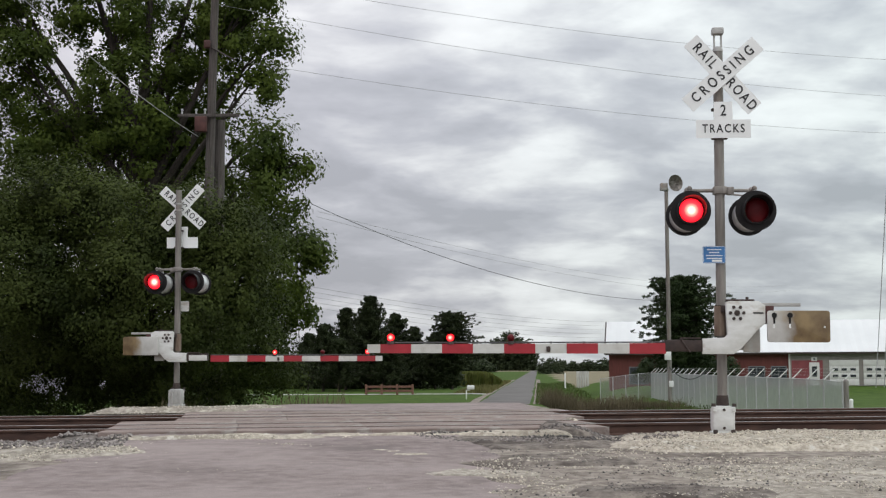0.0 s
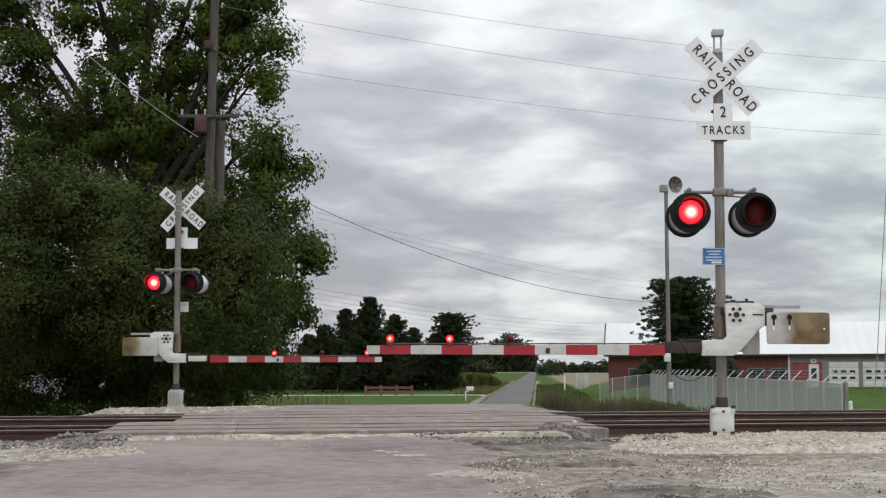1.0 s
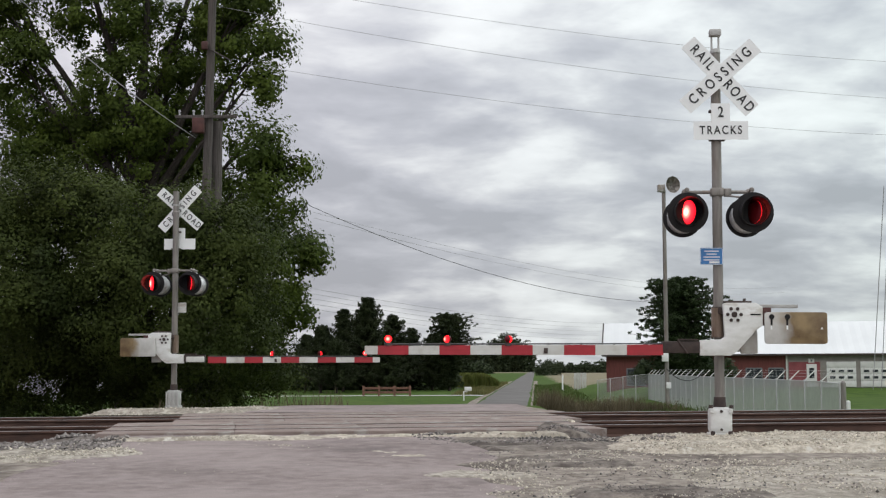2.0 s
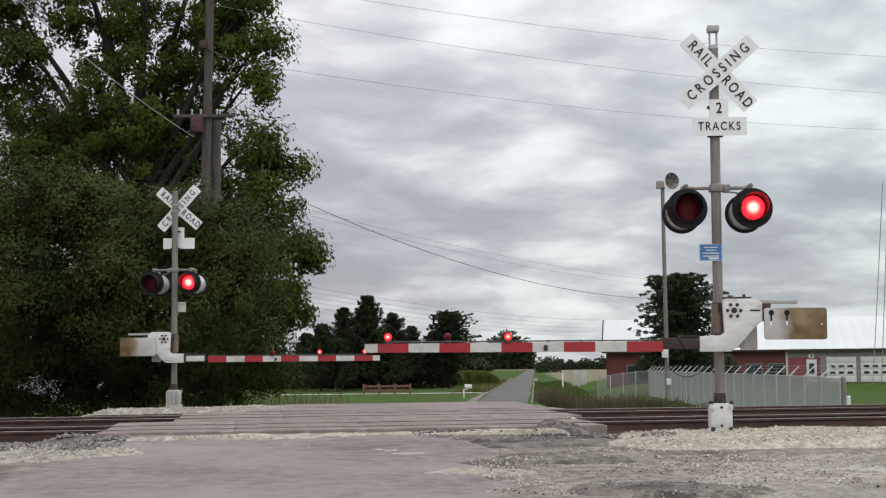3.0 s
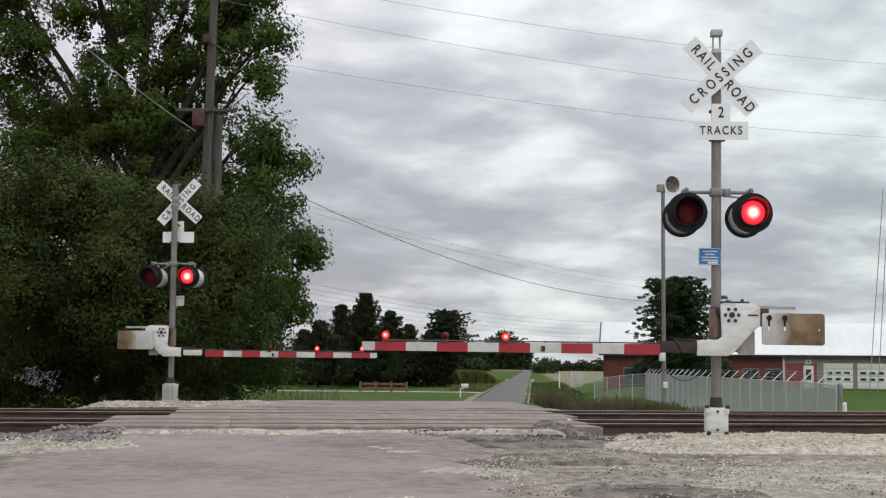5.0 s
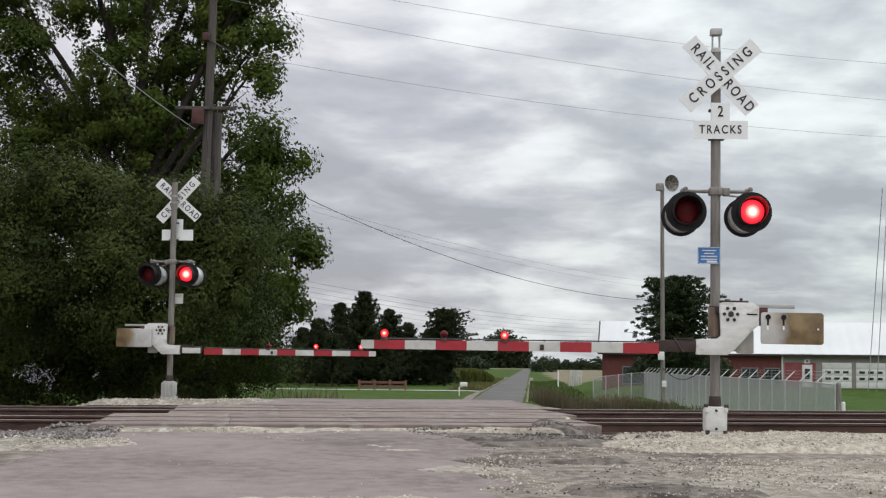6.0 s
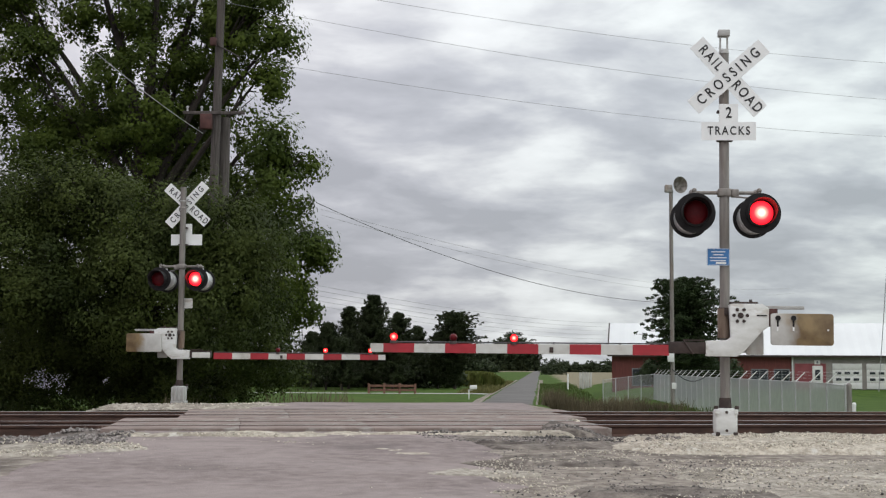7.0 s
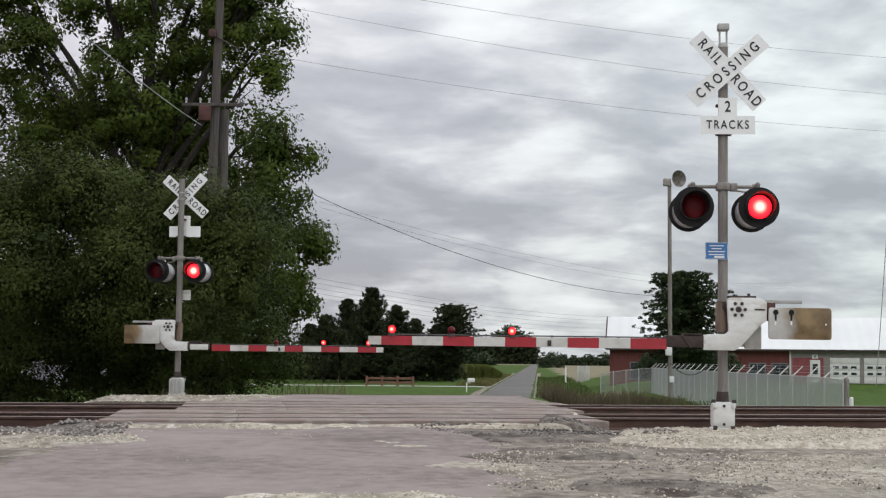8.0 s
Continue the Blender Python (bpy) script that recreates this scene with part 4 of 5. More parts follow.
    out = [(0.025, 1.70), (0.06, 1.715), (0.44, 1.715), (0.52, 1.66), (0.52, 1.43), (0.44, 1.37), (0.21, 1.11), (0.12, 1.045), (-0.27, 1.045), (-0.27, 1.24), (0.0, 1.25), (0.045, 1.29)]
    bm = bm_plate(bmesh.new(), out, yf - 0.05, yf + 0.05, bevel=0.008)
    arm_mount = part("gate_bracket", bm, "white", sig, "white cast gate arm bracket with rust streaks", lift)
    for face in (-1,):
        y0, y1 = (yf - 0.066, yf - 0.04) if face < 0 else (yf + 0.066, yf + 0.04)
        for i in range(6):
            a = radians(60 * i)
            bx, bz = 0.165 + 0.083 * math.cos(a), 1.565 + 0.083 * math.sin(a)
            part("bolt", bm_tube(bmesh.new(), (bx, y0, bz), (bx, y1, bz), 0.022, 0.022, 12), "dark_steel", arm_mount, "dark bolt head")
        part("hub_bolt", bm_tube(bmesh.new(), (0.165, y0, 1.565), (0.165, y1, 1.565), 0.037, 0.037, 16), "dark_steel", arm_mount, "large dark hub bolt")
    part("slot", bm_box(bmesh.new(), (0.43, yf - 0.051, 1.565), (0.13, 0.006, 0.018)), "black", arm_mount, "dark slot", soft=False)
    bm = bm_box(bmesh.new(), (0.27, 0.05, 1.36), (0.40, 0.34, 0.52), bevel=0.03)
    bm_box(bm, (0.36, -0.12, 1.22), (0.22, 0.05, 0.30), bevel=0.02)
    part("mechanism_box", bm, "grey_box", sig, "grey gate motor box behind the bracket", lift)
    for dz in (1.20, 1.62):
        bm = bm_tube(bmesh.new(), (0, 0, dz - 0.05), (0, 0, dz + 0.05), 0.085, 0.085, 20)
        bm_box(bm, (0.06, -0.07, dz), (0.16, 0.16, 0.09), bevel=0.01)
        part("pole_clamp", bm, "dark_steel", sig, "rusty clamp round the pole", lift)
    bm = bm_box(bmesh.new(), (0.21, yf, 1.725), (0.36, 0.06, 0.03), bevel=0.008)
    bm_tube(bm, (0.30, yf, 1.73), (0.30, yf, 1.77), 0.02, 0.02, 8)
    part("top_latch", bm, "dark_steel", arm_mount, "dark latch on top of the bracket")
    bm = bm_tube(bmesh.new(), (-0.02, -0.02, 1.28), (-0.02, -0.02, 1.66), 0.075, 0.075, 16)
    part("rusty_sleeve", bm, "rust_pole", sig, "rust-brown sleeve on the pole", lift)
    bm = bm_box(bmesh.new(), (0.72, yf + 0.02, 1.672), (0.50, 0.05, 0.045), bevel=0.006)
    cw_arm = part("counterweight_arm", bm, "grey_box", sig, "grey steel counterweight arm", lift)
    part("hanger", bm_box(bmesh.new(), (0.57, yf + 0.02, 1.545), (0.13, 0.05, 0.235), bevel=0.006), "rust_box", cw_arm, "maroon rusted hanger plate")
    bm = bm_plate(bmesh.new(), rounded(0.93, 1.395, 0.78, 0.40, 0.035), yf - 0.07, yf - 0.02, bevel=0.006)
    bm_plate(bm, rounded(0.94, 1.41, 0.74, 0.38, 0.035), yf + 0.05, yf + 0.10)
    if far:
        bmesh.ops.translate(bm, vec=(-0.2, -0.03, 0), verts=bm.verts)
    cw = part("counterweight", bm, "rusty_white", sig, "white steel counterweight plates stained with rust", lift)
    slide = -0.2 if far else 0.0
    for sx in (0.625 + slide, 0.82 + slide):
        bm = bm_tube(bmesh.new(), (sx, yf - 0.09, 1.535), (sx, yf - 0.06, 1.535), 0.034, 0.03, 16)
        bm_box(bm, (sx, yf - 0.073, 1.475), (0.022, 0.006, 0.09))
        part("bolt", bm, "black", cw, "dark bolt with a grimy slot", soft=False)
    # solid white insets paint the bright background showing through the slots
    for sx, w, h in ((0.622 + slide, 0.02, 0.05), (0.82 + slide, 0.022, 0.05), (1.25 + slide, 0.02, 0.02)):
        bm = bm_box(bmesh.new(), (sx, yf - 0.073, 1.40 - (0.0 if h > 0.03 else 0.01)), (w, 0.006, h))
        part("slot", bm, "sign_white", cw, "white inset painting the bright view through a slot", soft=False)
    # arm
    ya = yf
    bm = bm_box(bmesh.new(), (-0.50, ya + 0.02, 1.15), (0.48, 0.10, 0.15), bevel=0.012)
    bm_box(bm, (-0.42, ya - 0.01, 1.245), (0.26, 0.05, 0.02))
    bm_tube(bm, (-0.55, ya - 0.05, 1.24), (-0.43, ya - 0.05, 1.07), 0.012, 0.012, 8)
    adapter = part("arm_adapter", bm, "dark_steel", sig, "dark steel arm adapter", lift)
    if far:
        bm = bm_box(bmesh.new(), (-0.53, ya - 0.05, 1.13), (0.40, 0.03, 0.12), bevel=0.01)
        part("adapter_cover", bm, "white_tape", adapter, "pale adapter cover")
    x0, x1 = (-0.80 if far else -0.73), -4.55
    droop = 0.004

    def beam(a, b, y, grow):
        """A piece of the tapering beam from x = a to b."""
        bm, ends = bmesh.new(), []
        for x in (a, b):
            half = 0.5 * (0.132 - 0.022 * (x - x0) / (x1 - x0)) + grow
            zc_ = 1.115 - droop * (x0 - x)
            ends.append([bm.verts.new((x, yy, zc_ + zz)) for yy, zz in ((ya - y, -half), (ya - y, half), (ya + y, half), (ya + y, -half))])
        for i in range(4):
            bm.faces.new((ends[0][i], ends[1][i], ends[1][(i + 1) % 4], ends[0][(i + 1) % 4]))
        bm.faces.new(ends[0])
        bm.faces.new(ends[1])
        bmesh.ops.recalc_face_normals(bm, faces=bm.faces)
        return bm

    arm = part("gate_arm", beam(x0, x1, 0.0225, 0), "white_tape", sig, "lowered white gate arm with red bands", lift, soft=False)
    edge, k = x0, 0
    while edge > x1:
        nxt = max(edge - ((0.41 if far else 0.46) if k == 0 else 0.399), x1)
        if k % 2 == 0:
            part("red_band", beam(edge, nxt, 0.0245, 0.002), "red_tape", arm, "red reflective band", soft=False)
        edge, k = nxt, k + 1
    bm = bm_tube(bmesh.new(), (x0, ya, 1.195), (x1 + 0.35, ya, 1.178), 0.009, 0.009, 8)
    for i in range(9):
        bm_box(bm, (x0 - 0.2 - i * 0.42, ya, 1.186), (0.02, 0.03, 0.03))
    part("arm_cable", bm, "wire_dark", arm, "thin dark lamp cable along the arm")
    bm = bm_box(bmesh.new(), (x0 - 1.49, ya - 0.03, 1.10), (0.05, 0.02, 0.07), bevel=0.004)
    part("splice_bolts", bm, "dark_steel", arm, "splice plate")
    spots = ((-4.25, "tip"), (-3.48, "left"), (-2.70, "right")) if not far else ((-4.23, "tip"), (-3.25, "right"), (-2.21, "left"))
    for lx, role in spots:
        bm = bm_tube(bmesh.new(), (lx, ya, 1.16), (lx, ya, 1.20), 0.05, 0.04, 14)
        mount = part("lamp_mount", bm, "dark_steel", arm, "small lamp socket")
        rest = pose(lx, -ya, 1.245, 0, 0, 180) if far else pose(lx, ya, 1.245)
        lamp = lens_part("arm_lamp", 0.049, 0.049, arm, rest, "glow_small", "small round red arm lamp")
        if role != "tip":
            FLASHERS.append((lamp, rest, role == "left"))
    if far:      # this gate hangs on the other face of its pole
        for ob in set(sig.children_recursive) - before:
            if not ob.name.startswith("arm_lamp"):
                ob.data.transform(Matrix.Diagonal((1, -1, 1, 1)))
                ob.data.flip_normals()
    return sig


make_signal(pose(3.57, 17.55, -0.04, 0, 0.5, -4), "tall railroad crossing signal with lowered striped gate on gravel", False)
make_signal(pose(-5.83, 29.98, 0.02, 0, 0, 176), "railroad crossing signal with lowered striped gate beyond the tracks", True)


# ---------------------------------------------------------------- trees
def leaf_cloud(rng, centres, spread, per, size, out=None):
    """Loose leaves round the clump centres: (n, 4, 3). out: the way each clump faces, which its leaves follow roughly."""
    n = len(centres) * per
    way = rng.normal(size=(n, 3))
    way /= np.linalg.norm(way, axis=1, keepdims=True)
    c = np.repeat(centres, per, 0) + way * rng.random((n, 1)) ** 0.45 * 1.7 * np.repeat(spread, per, 0)
    if out is None:
        a = rng.normal(size=(n, 3))
        a[:, 2] *= 0.6
    else:
        face = 0.9 * np.repeat(out, per, 0) + 0.7 * way + rng.normal(size=(n, 3)) * 0.38 + np.array([0, 0, 0.30])
        a = np.cross(face, rng.normal(size=(n, 3)))
    a /= np.linalg.norm(a, axis=1, keepdims=True)
    b = np.cross(a, rng.normal(size=(n, 3)) if out is None else face)
    b /= np.linalg.norm(b, axis=1, keepdims=True)
    k = size * (0.6 + 0.8 * rng.random((n, 1)))
    return np.stack([c - a * k, c - b * k * 0.55, c + a * k, c + b * k * 0.55], 1)


def lobes_to_clumps(rng, lobes, density, shell=0.45):
    out, ways = [], []
    for cx, cy, cz, rx, ry, rz in lobes:
        n = max(6, int(density * (rx * ry + rx * rz + ry * rz)))
        d = rng.normal(size=(n, 3))
        d /= np.linalg.norm(d, axis=1, keepdims=True)
        r = shell + (1.08 - shell) * rng.random((n, 1)) ** 0.6
        r *= 1 + 0.18 * np.sin(d[:, :1] * 5 + cx) * np.cos(d[:, 2:] * 4 + cz)
        out.append(np.array([cx, cy, cz]) + d * r * np.array([rx, ry, rz]))
        ways.append(d)
    return np.concatenate(out), np.concatenate(ways)


def make_tree(name, base, lobes, label, leaf, density, spread, per, size, seed, trunk_r=0.3, category="tree", limbs=True, bulge=0.0):
    """bulge: how far the foot and the top of the crown stand back from its widest girth."""
    rng = np.random.default_rng(seed)
    t = thing(name, pose(*base), label, category)
    bx, by, bz = base
    lo, hi = min(l[2] for l in lobes), max(l[2] for l in lobes)
    loc = [(x - bx, y - by + bulge * ((z - lo) / (hi - lo) * 2 - 1.4) ** 2 - bulge * 0.5, z - bz, a, b, c) for x, y, z, a, b, c in lobes]
    top = max(l[2] for l in loc)
    bm = bmesh.new()
    p, r = Vector((0, 0, -0.3)), trunk_r
    mx = sum(l[0] for l in loc) / len(loc)
    for i in range(7):
        k = (i + 1) / 7
        q = Vector((mx * 0.5 * k + rng.normal() * 0.12, rng.normal() * 0.12, top * 0.9 * k))
        r2 = trunk_r * (1 - 0.85 * k)
        bm_tube(bm, p, q, r, r2, 9, False)
        p, r = q, r2
    if limbs:
        for l in loc:
            if l[2] < 0.42 * top:
                continue
            h = max(0.15 * top, l[2] * 0.55)
            a = Vector((mx * 0.5 * h / (top * 0.9), 0, h))
            m = a.lerp(Vector(l[:3]), 0.55) + Vector((0, 0, 0.4))
            b = Vector(l[:3]) + Vector((0, 0, l[5] * 0.3))
            rr = trunk_r * 0.4
            bm_tube(bm, a, m, rr, rr * 0.6, 7, False)
            bm_tube(bm, m, b, rr * 0.6, rr * 0.15, 7, False)
            for j in range(4):
                e = Vector(l[:3]) + Vector(rng.normal(size=3)).normalized() * min(l[3:]) * 0.9
                bm_tube(bm, m.lerp(b, 0.3 + 0.15 * j), e, rr * 0.22, rr * 0.05, 5, False)
    part("trunk", bm, "bark", t, "dark brown trunk and limbs")
    cl, ways = lobes_to_clumps(rng, loc, density)
    sp = np.full((len(cl), 3), spread) * (0.6 + 0.8 * rng.random((len(cl), 1)))
    crown = quads_mesh("crown", leaf_cloud(rng, cl, sp, per, size, ways), leaf, t)
    crown["label"] = "uneven leafy crown with gaps"
    return t


make_tree("cottonwood_tree", (-13.0, 56.0, -2.0), [
    (-17.2, 56.0, 12.9, 1.7, 1.6, 2.0), (-14.0, 57.0, 15.8, 2.6, 2.3, 2.6), (-12.5, 56.0, 11.7, 2.6, 2.3, 2.6), (-8.4, 55.0, 14.5, 1.4, 1.2, 2.1), (-7.5, 55.0, 12.4, 1.0, 0.8, 0.9), (-7.5, 55.0, 9.9, 1.4, 1.1, 1.3),
    (-7.4, 55.0, 7.9, 1.8, 1.2, 1.4), (-6.3, 55.0, 5.0, 1.5, 1.4, 2.0), (-9.1, 56.0, 4.4, 2.3, 2.1, 2.8), (-16.0, 57.0, 20.2, 4.7, 2.8, 3.1), (-9.4, 57.0, 19.7, 2.6, 2.3, 2.6),
    (-15.4, 57.0, 9.2, 2.5, 1.9, 2.1), (-11.5, 57.0, 8.2, 2.8, 2.1, 2.4), (-18.3, 57.0, 4.9, 2.4, 2.1, 3.8), (-13.1, 57.0, 4.0, 3.8, 3.2, 3.5), (-8.0, 56.0, 2.0, 1.6, 1.5, 1.6), (-6.7, 55.0, 3.2, 1.2, 1.0, 1.1), (-10.8, 57.0, 14.3, 1.4, 1.3, 2.1), (-9.4, 57.0, 15.4, 1.4, 1.3, 1.8), (-17.3, 57.0, 10.1, 2.0, 1.6, 1.8), (-18.4, 57.0, 16.6, 1.2, 1.0, 1.2), (-17.3, 58.0, 0.9, 3.8, 1.7, 1.9), (-11.6, 58.0, 0.7, 3.8, 1.5, 1.7),
    (-7.3, 56.5, 6.3, 1.5, 1.2, 1.3), (-8.9, 57.0, 6.7, 1.7, 1.2, 1.4), (-17.7, 56.0, 15.0, 1.3, 1.2, 1.4), (-14.6, 57.0, 11.2, 2.3, 1.6, 1.6), (-11.0, 57.0, 10.3, 1.7, 1.4, 1.6), (-9.6, 57.0, 11.6, 1.4, 1.2, 1.3), (-17.8, 57.0, 7.6, 1.6, 1.3, 1.4),
    (-7.0, 55.0, 14.0, 0.9, 0.8, 1.1), (-7.6, 55.0, 15.8, 1.0, 0.9, 1.2), (-6.1, 55.0, 9.0, 0.8, 0.7, 0.9), (-5.3, 55.0, 5.3, 0.5, 0.5, 0.8), (-6.0, 55.0, 3.3, 0.7, 0.8, 0.9)],
    "tall dark green cottonwood tree with gaps in its crown", "leaf_tall", 4.7, 0.34, 140, 0.088, 3, 0.5, bulge=1.0)
make_tree("bushy_tree", (-10.0, 43.6, -1.4), [
    (-10.3, 41.0, 5.1, 2.9, 1.6, 1.8), (-12.8, 41.0, 4.0, 2.0, 1.8, 2.4), (-11.3, 41.0, 5.7, 1.9, 1.0, 1.1), (-6.5, 41.0, 4.4, 1.6, 1.2, 1.4), (-8.2, 41.0, 2.7, 2.9, 2.0, 2.2), (-12.1, 42.0, 1.9, 2.4, 1.7, 1.9),
    (-6.1, 42.0, 2.1, 1.3, 1.2, 1.7), (-10.1, 42.0, 1.1, 3.3, 1.1, 1.2), (-14.6, 42.0, 1.4, 1.7, 1.6, 2.1), (-6.1, 42.0, 0.8, 1.6, 0.8, 0.9), (-12.5, 42.0, 0.4, 2.1, 0.8, 0.9), (-8.4, 42.0, 0.4, 2.1, 0.7, 0.8), (-11.2, 41.6, 1.2, 2.6, 1.1, 1.2), (-7.6, 40.5, 4.7, 1.6, 1.2, 1.5), (-6.2, 40.5, 3.4, 1.2, 1.0, 1.3), (-9.2, 40.3, 3.6, 1.5, 1.0, 1.3), (-11.9, 40.2, 3.0, 1.5, 1.0, 1.2)],
    "broad bushy green tree behind the far signal", "leaf_bush", 11.0, 0.32, 150, 0.050, 4, 0.3, bulge=1.8)


make_tree("shrub", (-11.0, 42.7, -1.0), [(-15.0, 42.7, 0.1, 1.8, 0.8, 1.1), (-12.2, 43.0, 0.0, 2.0, 0.8, 1.0), (-9.4, 43.2, 0.0, 1.9, 0.8, 0.9), (-6.9, 43.4, -0.2, 1.2, 0.7, 0.7), (-13.6, 42.2, -0.6, 2.5, 0.6, 0.7), (-9.0, 42.4, -0.7, 2.5, 0.6, 0.7)],
          "dark tangled undergrowth below the bushy tree", "leaf_bush", 16.0, 0.24, 70, 0.05, 9, 0.06, category="shrub", limbs=False)


def make_cedar(name, base, h, w, label, seed, leaf="leaf_cedar", flat=0.0, group=""):
    """Dark evergreen: tapered trunk with tiers of drooping sprays."""
    rng = np.random.default_rng(seed)
    t = thing(name, pose(*base), label, "tree", group)
    bm = bm_tube(bmesh.new(), (0, 0, -0.3), (0, 0, h * 0.97), 0.02 * h, 0.004 * h, 8)
    pts = []
    n = int(30 + h * (5.5 if flat else 2.6))
    for i in range(n):
        z = h * (0.08 + 0.90 * (i / n))
        k = 1 - (z / h)
        r = w * ((0.05 + 1.0 * k ** 0.80) if not flat else (0.22 + 0.85 * math.sin(math.pi * min(1, k * 1.05 + flat * 0.25)))) * rng.uniform(0.45, 1.25)
        a = rng.random() * 6.28
        for j in range(3):
            ang = a + j * 2.1 + rng.normal() * 0.3
            rr = r * rng.uniform(0.75, 1.15)
            e = Vector((math.cos(ang) * rr, math.sin(ang) * rr, z + rr * (0.10 if flat else 0.35)))
            bm_tube(bm, (0, 0, z), e, 0.005 * h, 0.001 * h, 4, False)
            for f in np.linspace(0.2, 1, 9):
                pts.append((e.x * f + rng.normal() * 0.12, e.y * f + rng.normal() * 0.12, z + (e.z - z) * f + rng.normal() * 0.12))
    part("trunk", bm, "bark", t, "dark trunk and branches")
    pts = np.array(pts)
    thin = np.tile(1.2 - 0.5 * np.linspace(0.2, 1, 9), len(pts) // 9)[:, None]
    sp = thin * np.tile(np.array([[0.026, 0.026, 0.016 if flat else 0.024]]) * (h * 0.5 + 2), (len(pts), 1))
    crown = quads_mesh("crown", leaf_cloud(rng, pts, sp, 30, 0.005 * h + 0.045), leaf, t)
    crown["label"] = "dense dark evergreen sprays"
    return t


for k, (bx, by, bz, h, w) in enumerate([(-10.4, 195.0, -2.46, 13.4, 4.2), (-14.2, 200.0, -2.46, 12.0, 3.6), (-7.1, 205.0, -2.46, 11.3, 4.6), (-16.6, 190.0, -2.46, 9.3, 4.0),
                                         (-4.4, 215.0, -2.46, 9.5, 3.5), (-12.6, 212.0, -2.46, 11.2, 4.0), (-7.4, 190.0, -2.46, 8.0, 3.4), (-19.7, 200.0, -2.46, 8.3, 3.6), (-14.0, 185.0, -2.46, 7.2, 3.4)]):
    make_cedar("cedar_tree", (bx, by, bz), h, w * 1.3, "dark evergreen cedar at the edge of the lawn", 20 + k, group="row of cedars")
bx, by, bz, h = 1.3, 200.0, -2.46, 11.3
make_cedar("pine_tree", (bx, by, bz), h, 3.6, "dark flat-topped pine beside the lawn", 40, flat=0.6)
bx, by, bz, h = -1.2, 205.0, -2.46, 8.4
make_cedar("cedar_tree", (bx, by, bz), h, 3.6, "dark evergreen cedar at the edge of the lawn", 41, group="row of cedars")
bx, by, bz, h = 19.0, 108.0, -2.46, 10.4
make_cedar("pine_tree", (bx, by, bz), h, 3.5, "dense dark pine in front of the barn", 42, leaf="leaf_pine", flat=0.35)


make_tree("shrub", (18.17, 114.0, -1.2), [(17.2, 114.0, 0.5, 1.2, 0.9, 0.9), (19.3, 114.0, 0.6, 1.6, 1.0, 1.1), (21.7, 114.0, 0.7, 1.9, 1.0, 1.1), (23.6, 114.0, 0.5, 1.1, 0.9, 0.9)],
          "low dark shrubs behind the fence", "leaf_pine", 16.0, 0.22, 60, 0.11, 8, 0.08, category="shrub", limbs=False)


def far_wood(name, spans, d, label, seed, leaf="leaf_far", size=1.0):
    """Distant wood: a bank of leafy clumps, spans of x, width, height in metres."""
    rng = np.random.default_rng(seed)
    cl = []
    for x, w, h in spans:
        n = int(14 + w * h * 0.55 / size)
        u = rng.random((n, 1)) * 2 - 1
        z = rng.random((n, 1))
        cl.append(np.concatenate([x + u * w * 0.5, d + rng.normal(size=(n, 1)) * 4, -2.8 + z * h * (1 - 0.45 * u ** 2) * rng.uniform(0.75, 1.05, (n, 1))], 1))
    cl = np.concatenate(cl)
    ob = quads_mesh(name, leaf_cloud(rng, cl, np.full((len(cl), 3), 0.7 * size), 26, 0.42 * size), leaf)
    return tagged(ob, label, "wood", kind="stuff")


far_wood("far_wood", [(x, 18, h * 1.5) for x, h in ((24.52, 17), (32.70, 15), (40.87, 18), (48.14, 21), (55.41, 22), (62.67, 19), (67.22, 16))], 1100, "dark wood along the far road", 50, size=2.6)
far_wood("far_wood", [(x, 9, h) for x, h in ((46.57, 8), (48.55, 6))], 600, "small clump of far trees beside the road", 51)
far_wood("far_wood", [(((1020 + 12 * i - 784) * 0.3730), 14, 4 + (i * 37 % 5)) for i in range(-4, 60)], 900, "low hazy line of trees on the horizon", 52, size=2.0)
far_wood("far_wood", [(((850 - 14 * i - 784) * 0.3315), 16, 7 + (i * 37 % 6)) for i in range(0, 70)], 800, "low hazy line of trees on the horizon", 53, size=2.0)


def tufts(name, count, place, h, material, label, seed, width=0.02):
    rng = np.random.default_rng(seed)
    q = np.zeros((count, 4, 3))
    for i in range(count):
        x, y = place(rng)
        z = ground_z(x, y) - 0.03
        k = h * (0.3 + 0.9 * rng.random()) * (0.55 + 0.9 * max(0.0, 0.5 + noise.noise((x * 0.8, y * 0.8, seed))))
        a = rng.random() * 3.14
        dx, dy = math.cos(a) * width, math.sin(a) * width
        lx, ly = rng.normal(size=2) * 0.22 * k
        q[i] = [(x - dx, y - dy, z), (x + dx, y + dy, z), (x + lx + dx * 0.3, y + ly + dy * 0.3, z + k), (x + lx - dx * 0.3, y + ly - dy * 0.3, z + k)]
    return tagged(quads_mesh(name, q, material), label, "weeds", kind="stuff")


tufts("weeds", 9000, lambda r: (2.5 + 3.2 * r.random(), 32.2 + 3.6 * r.random()), 0.42, "weed", "brown weeds on the bank beyond the tracks", 60, 0.009)
tufts("weeds", 2600, lambda r: (4.6 + 2.4 * r.random(), 31.5 + 4 * r.random()), 0.30, "weed_green", "green weeds by the chain-link fence", 61)
tufts("weeds", 240, lambda r: (-4.6 + 2.2 * r.random(), 33 + 3 * r.random()), 0.40, "weed", "thin dry weeds beside the lawn", 62, 0.010)
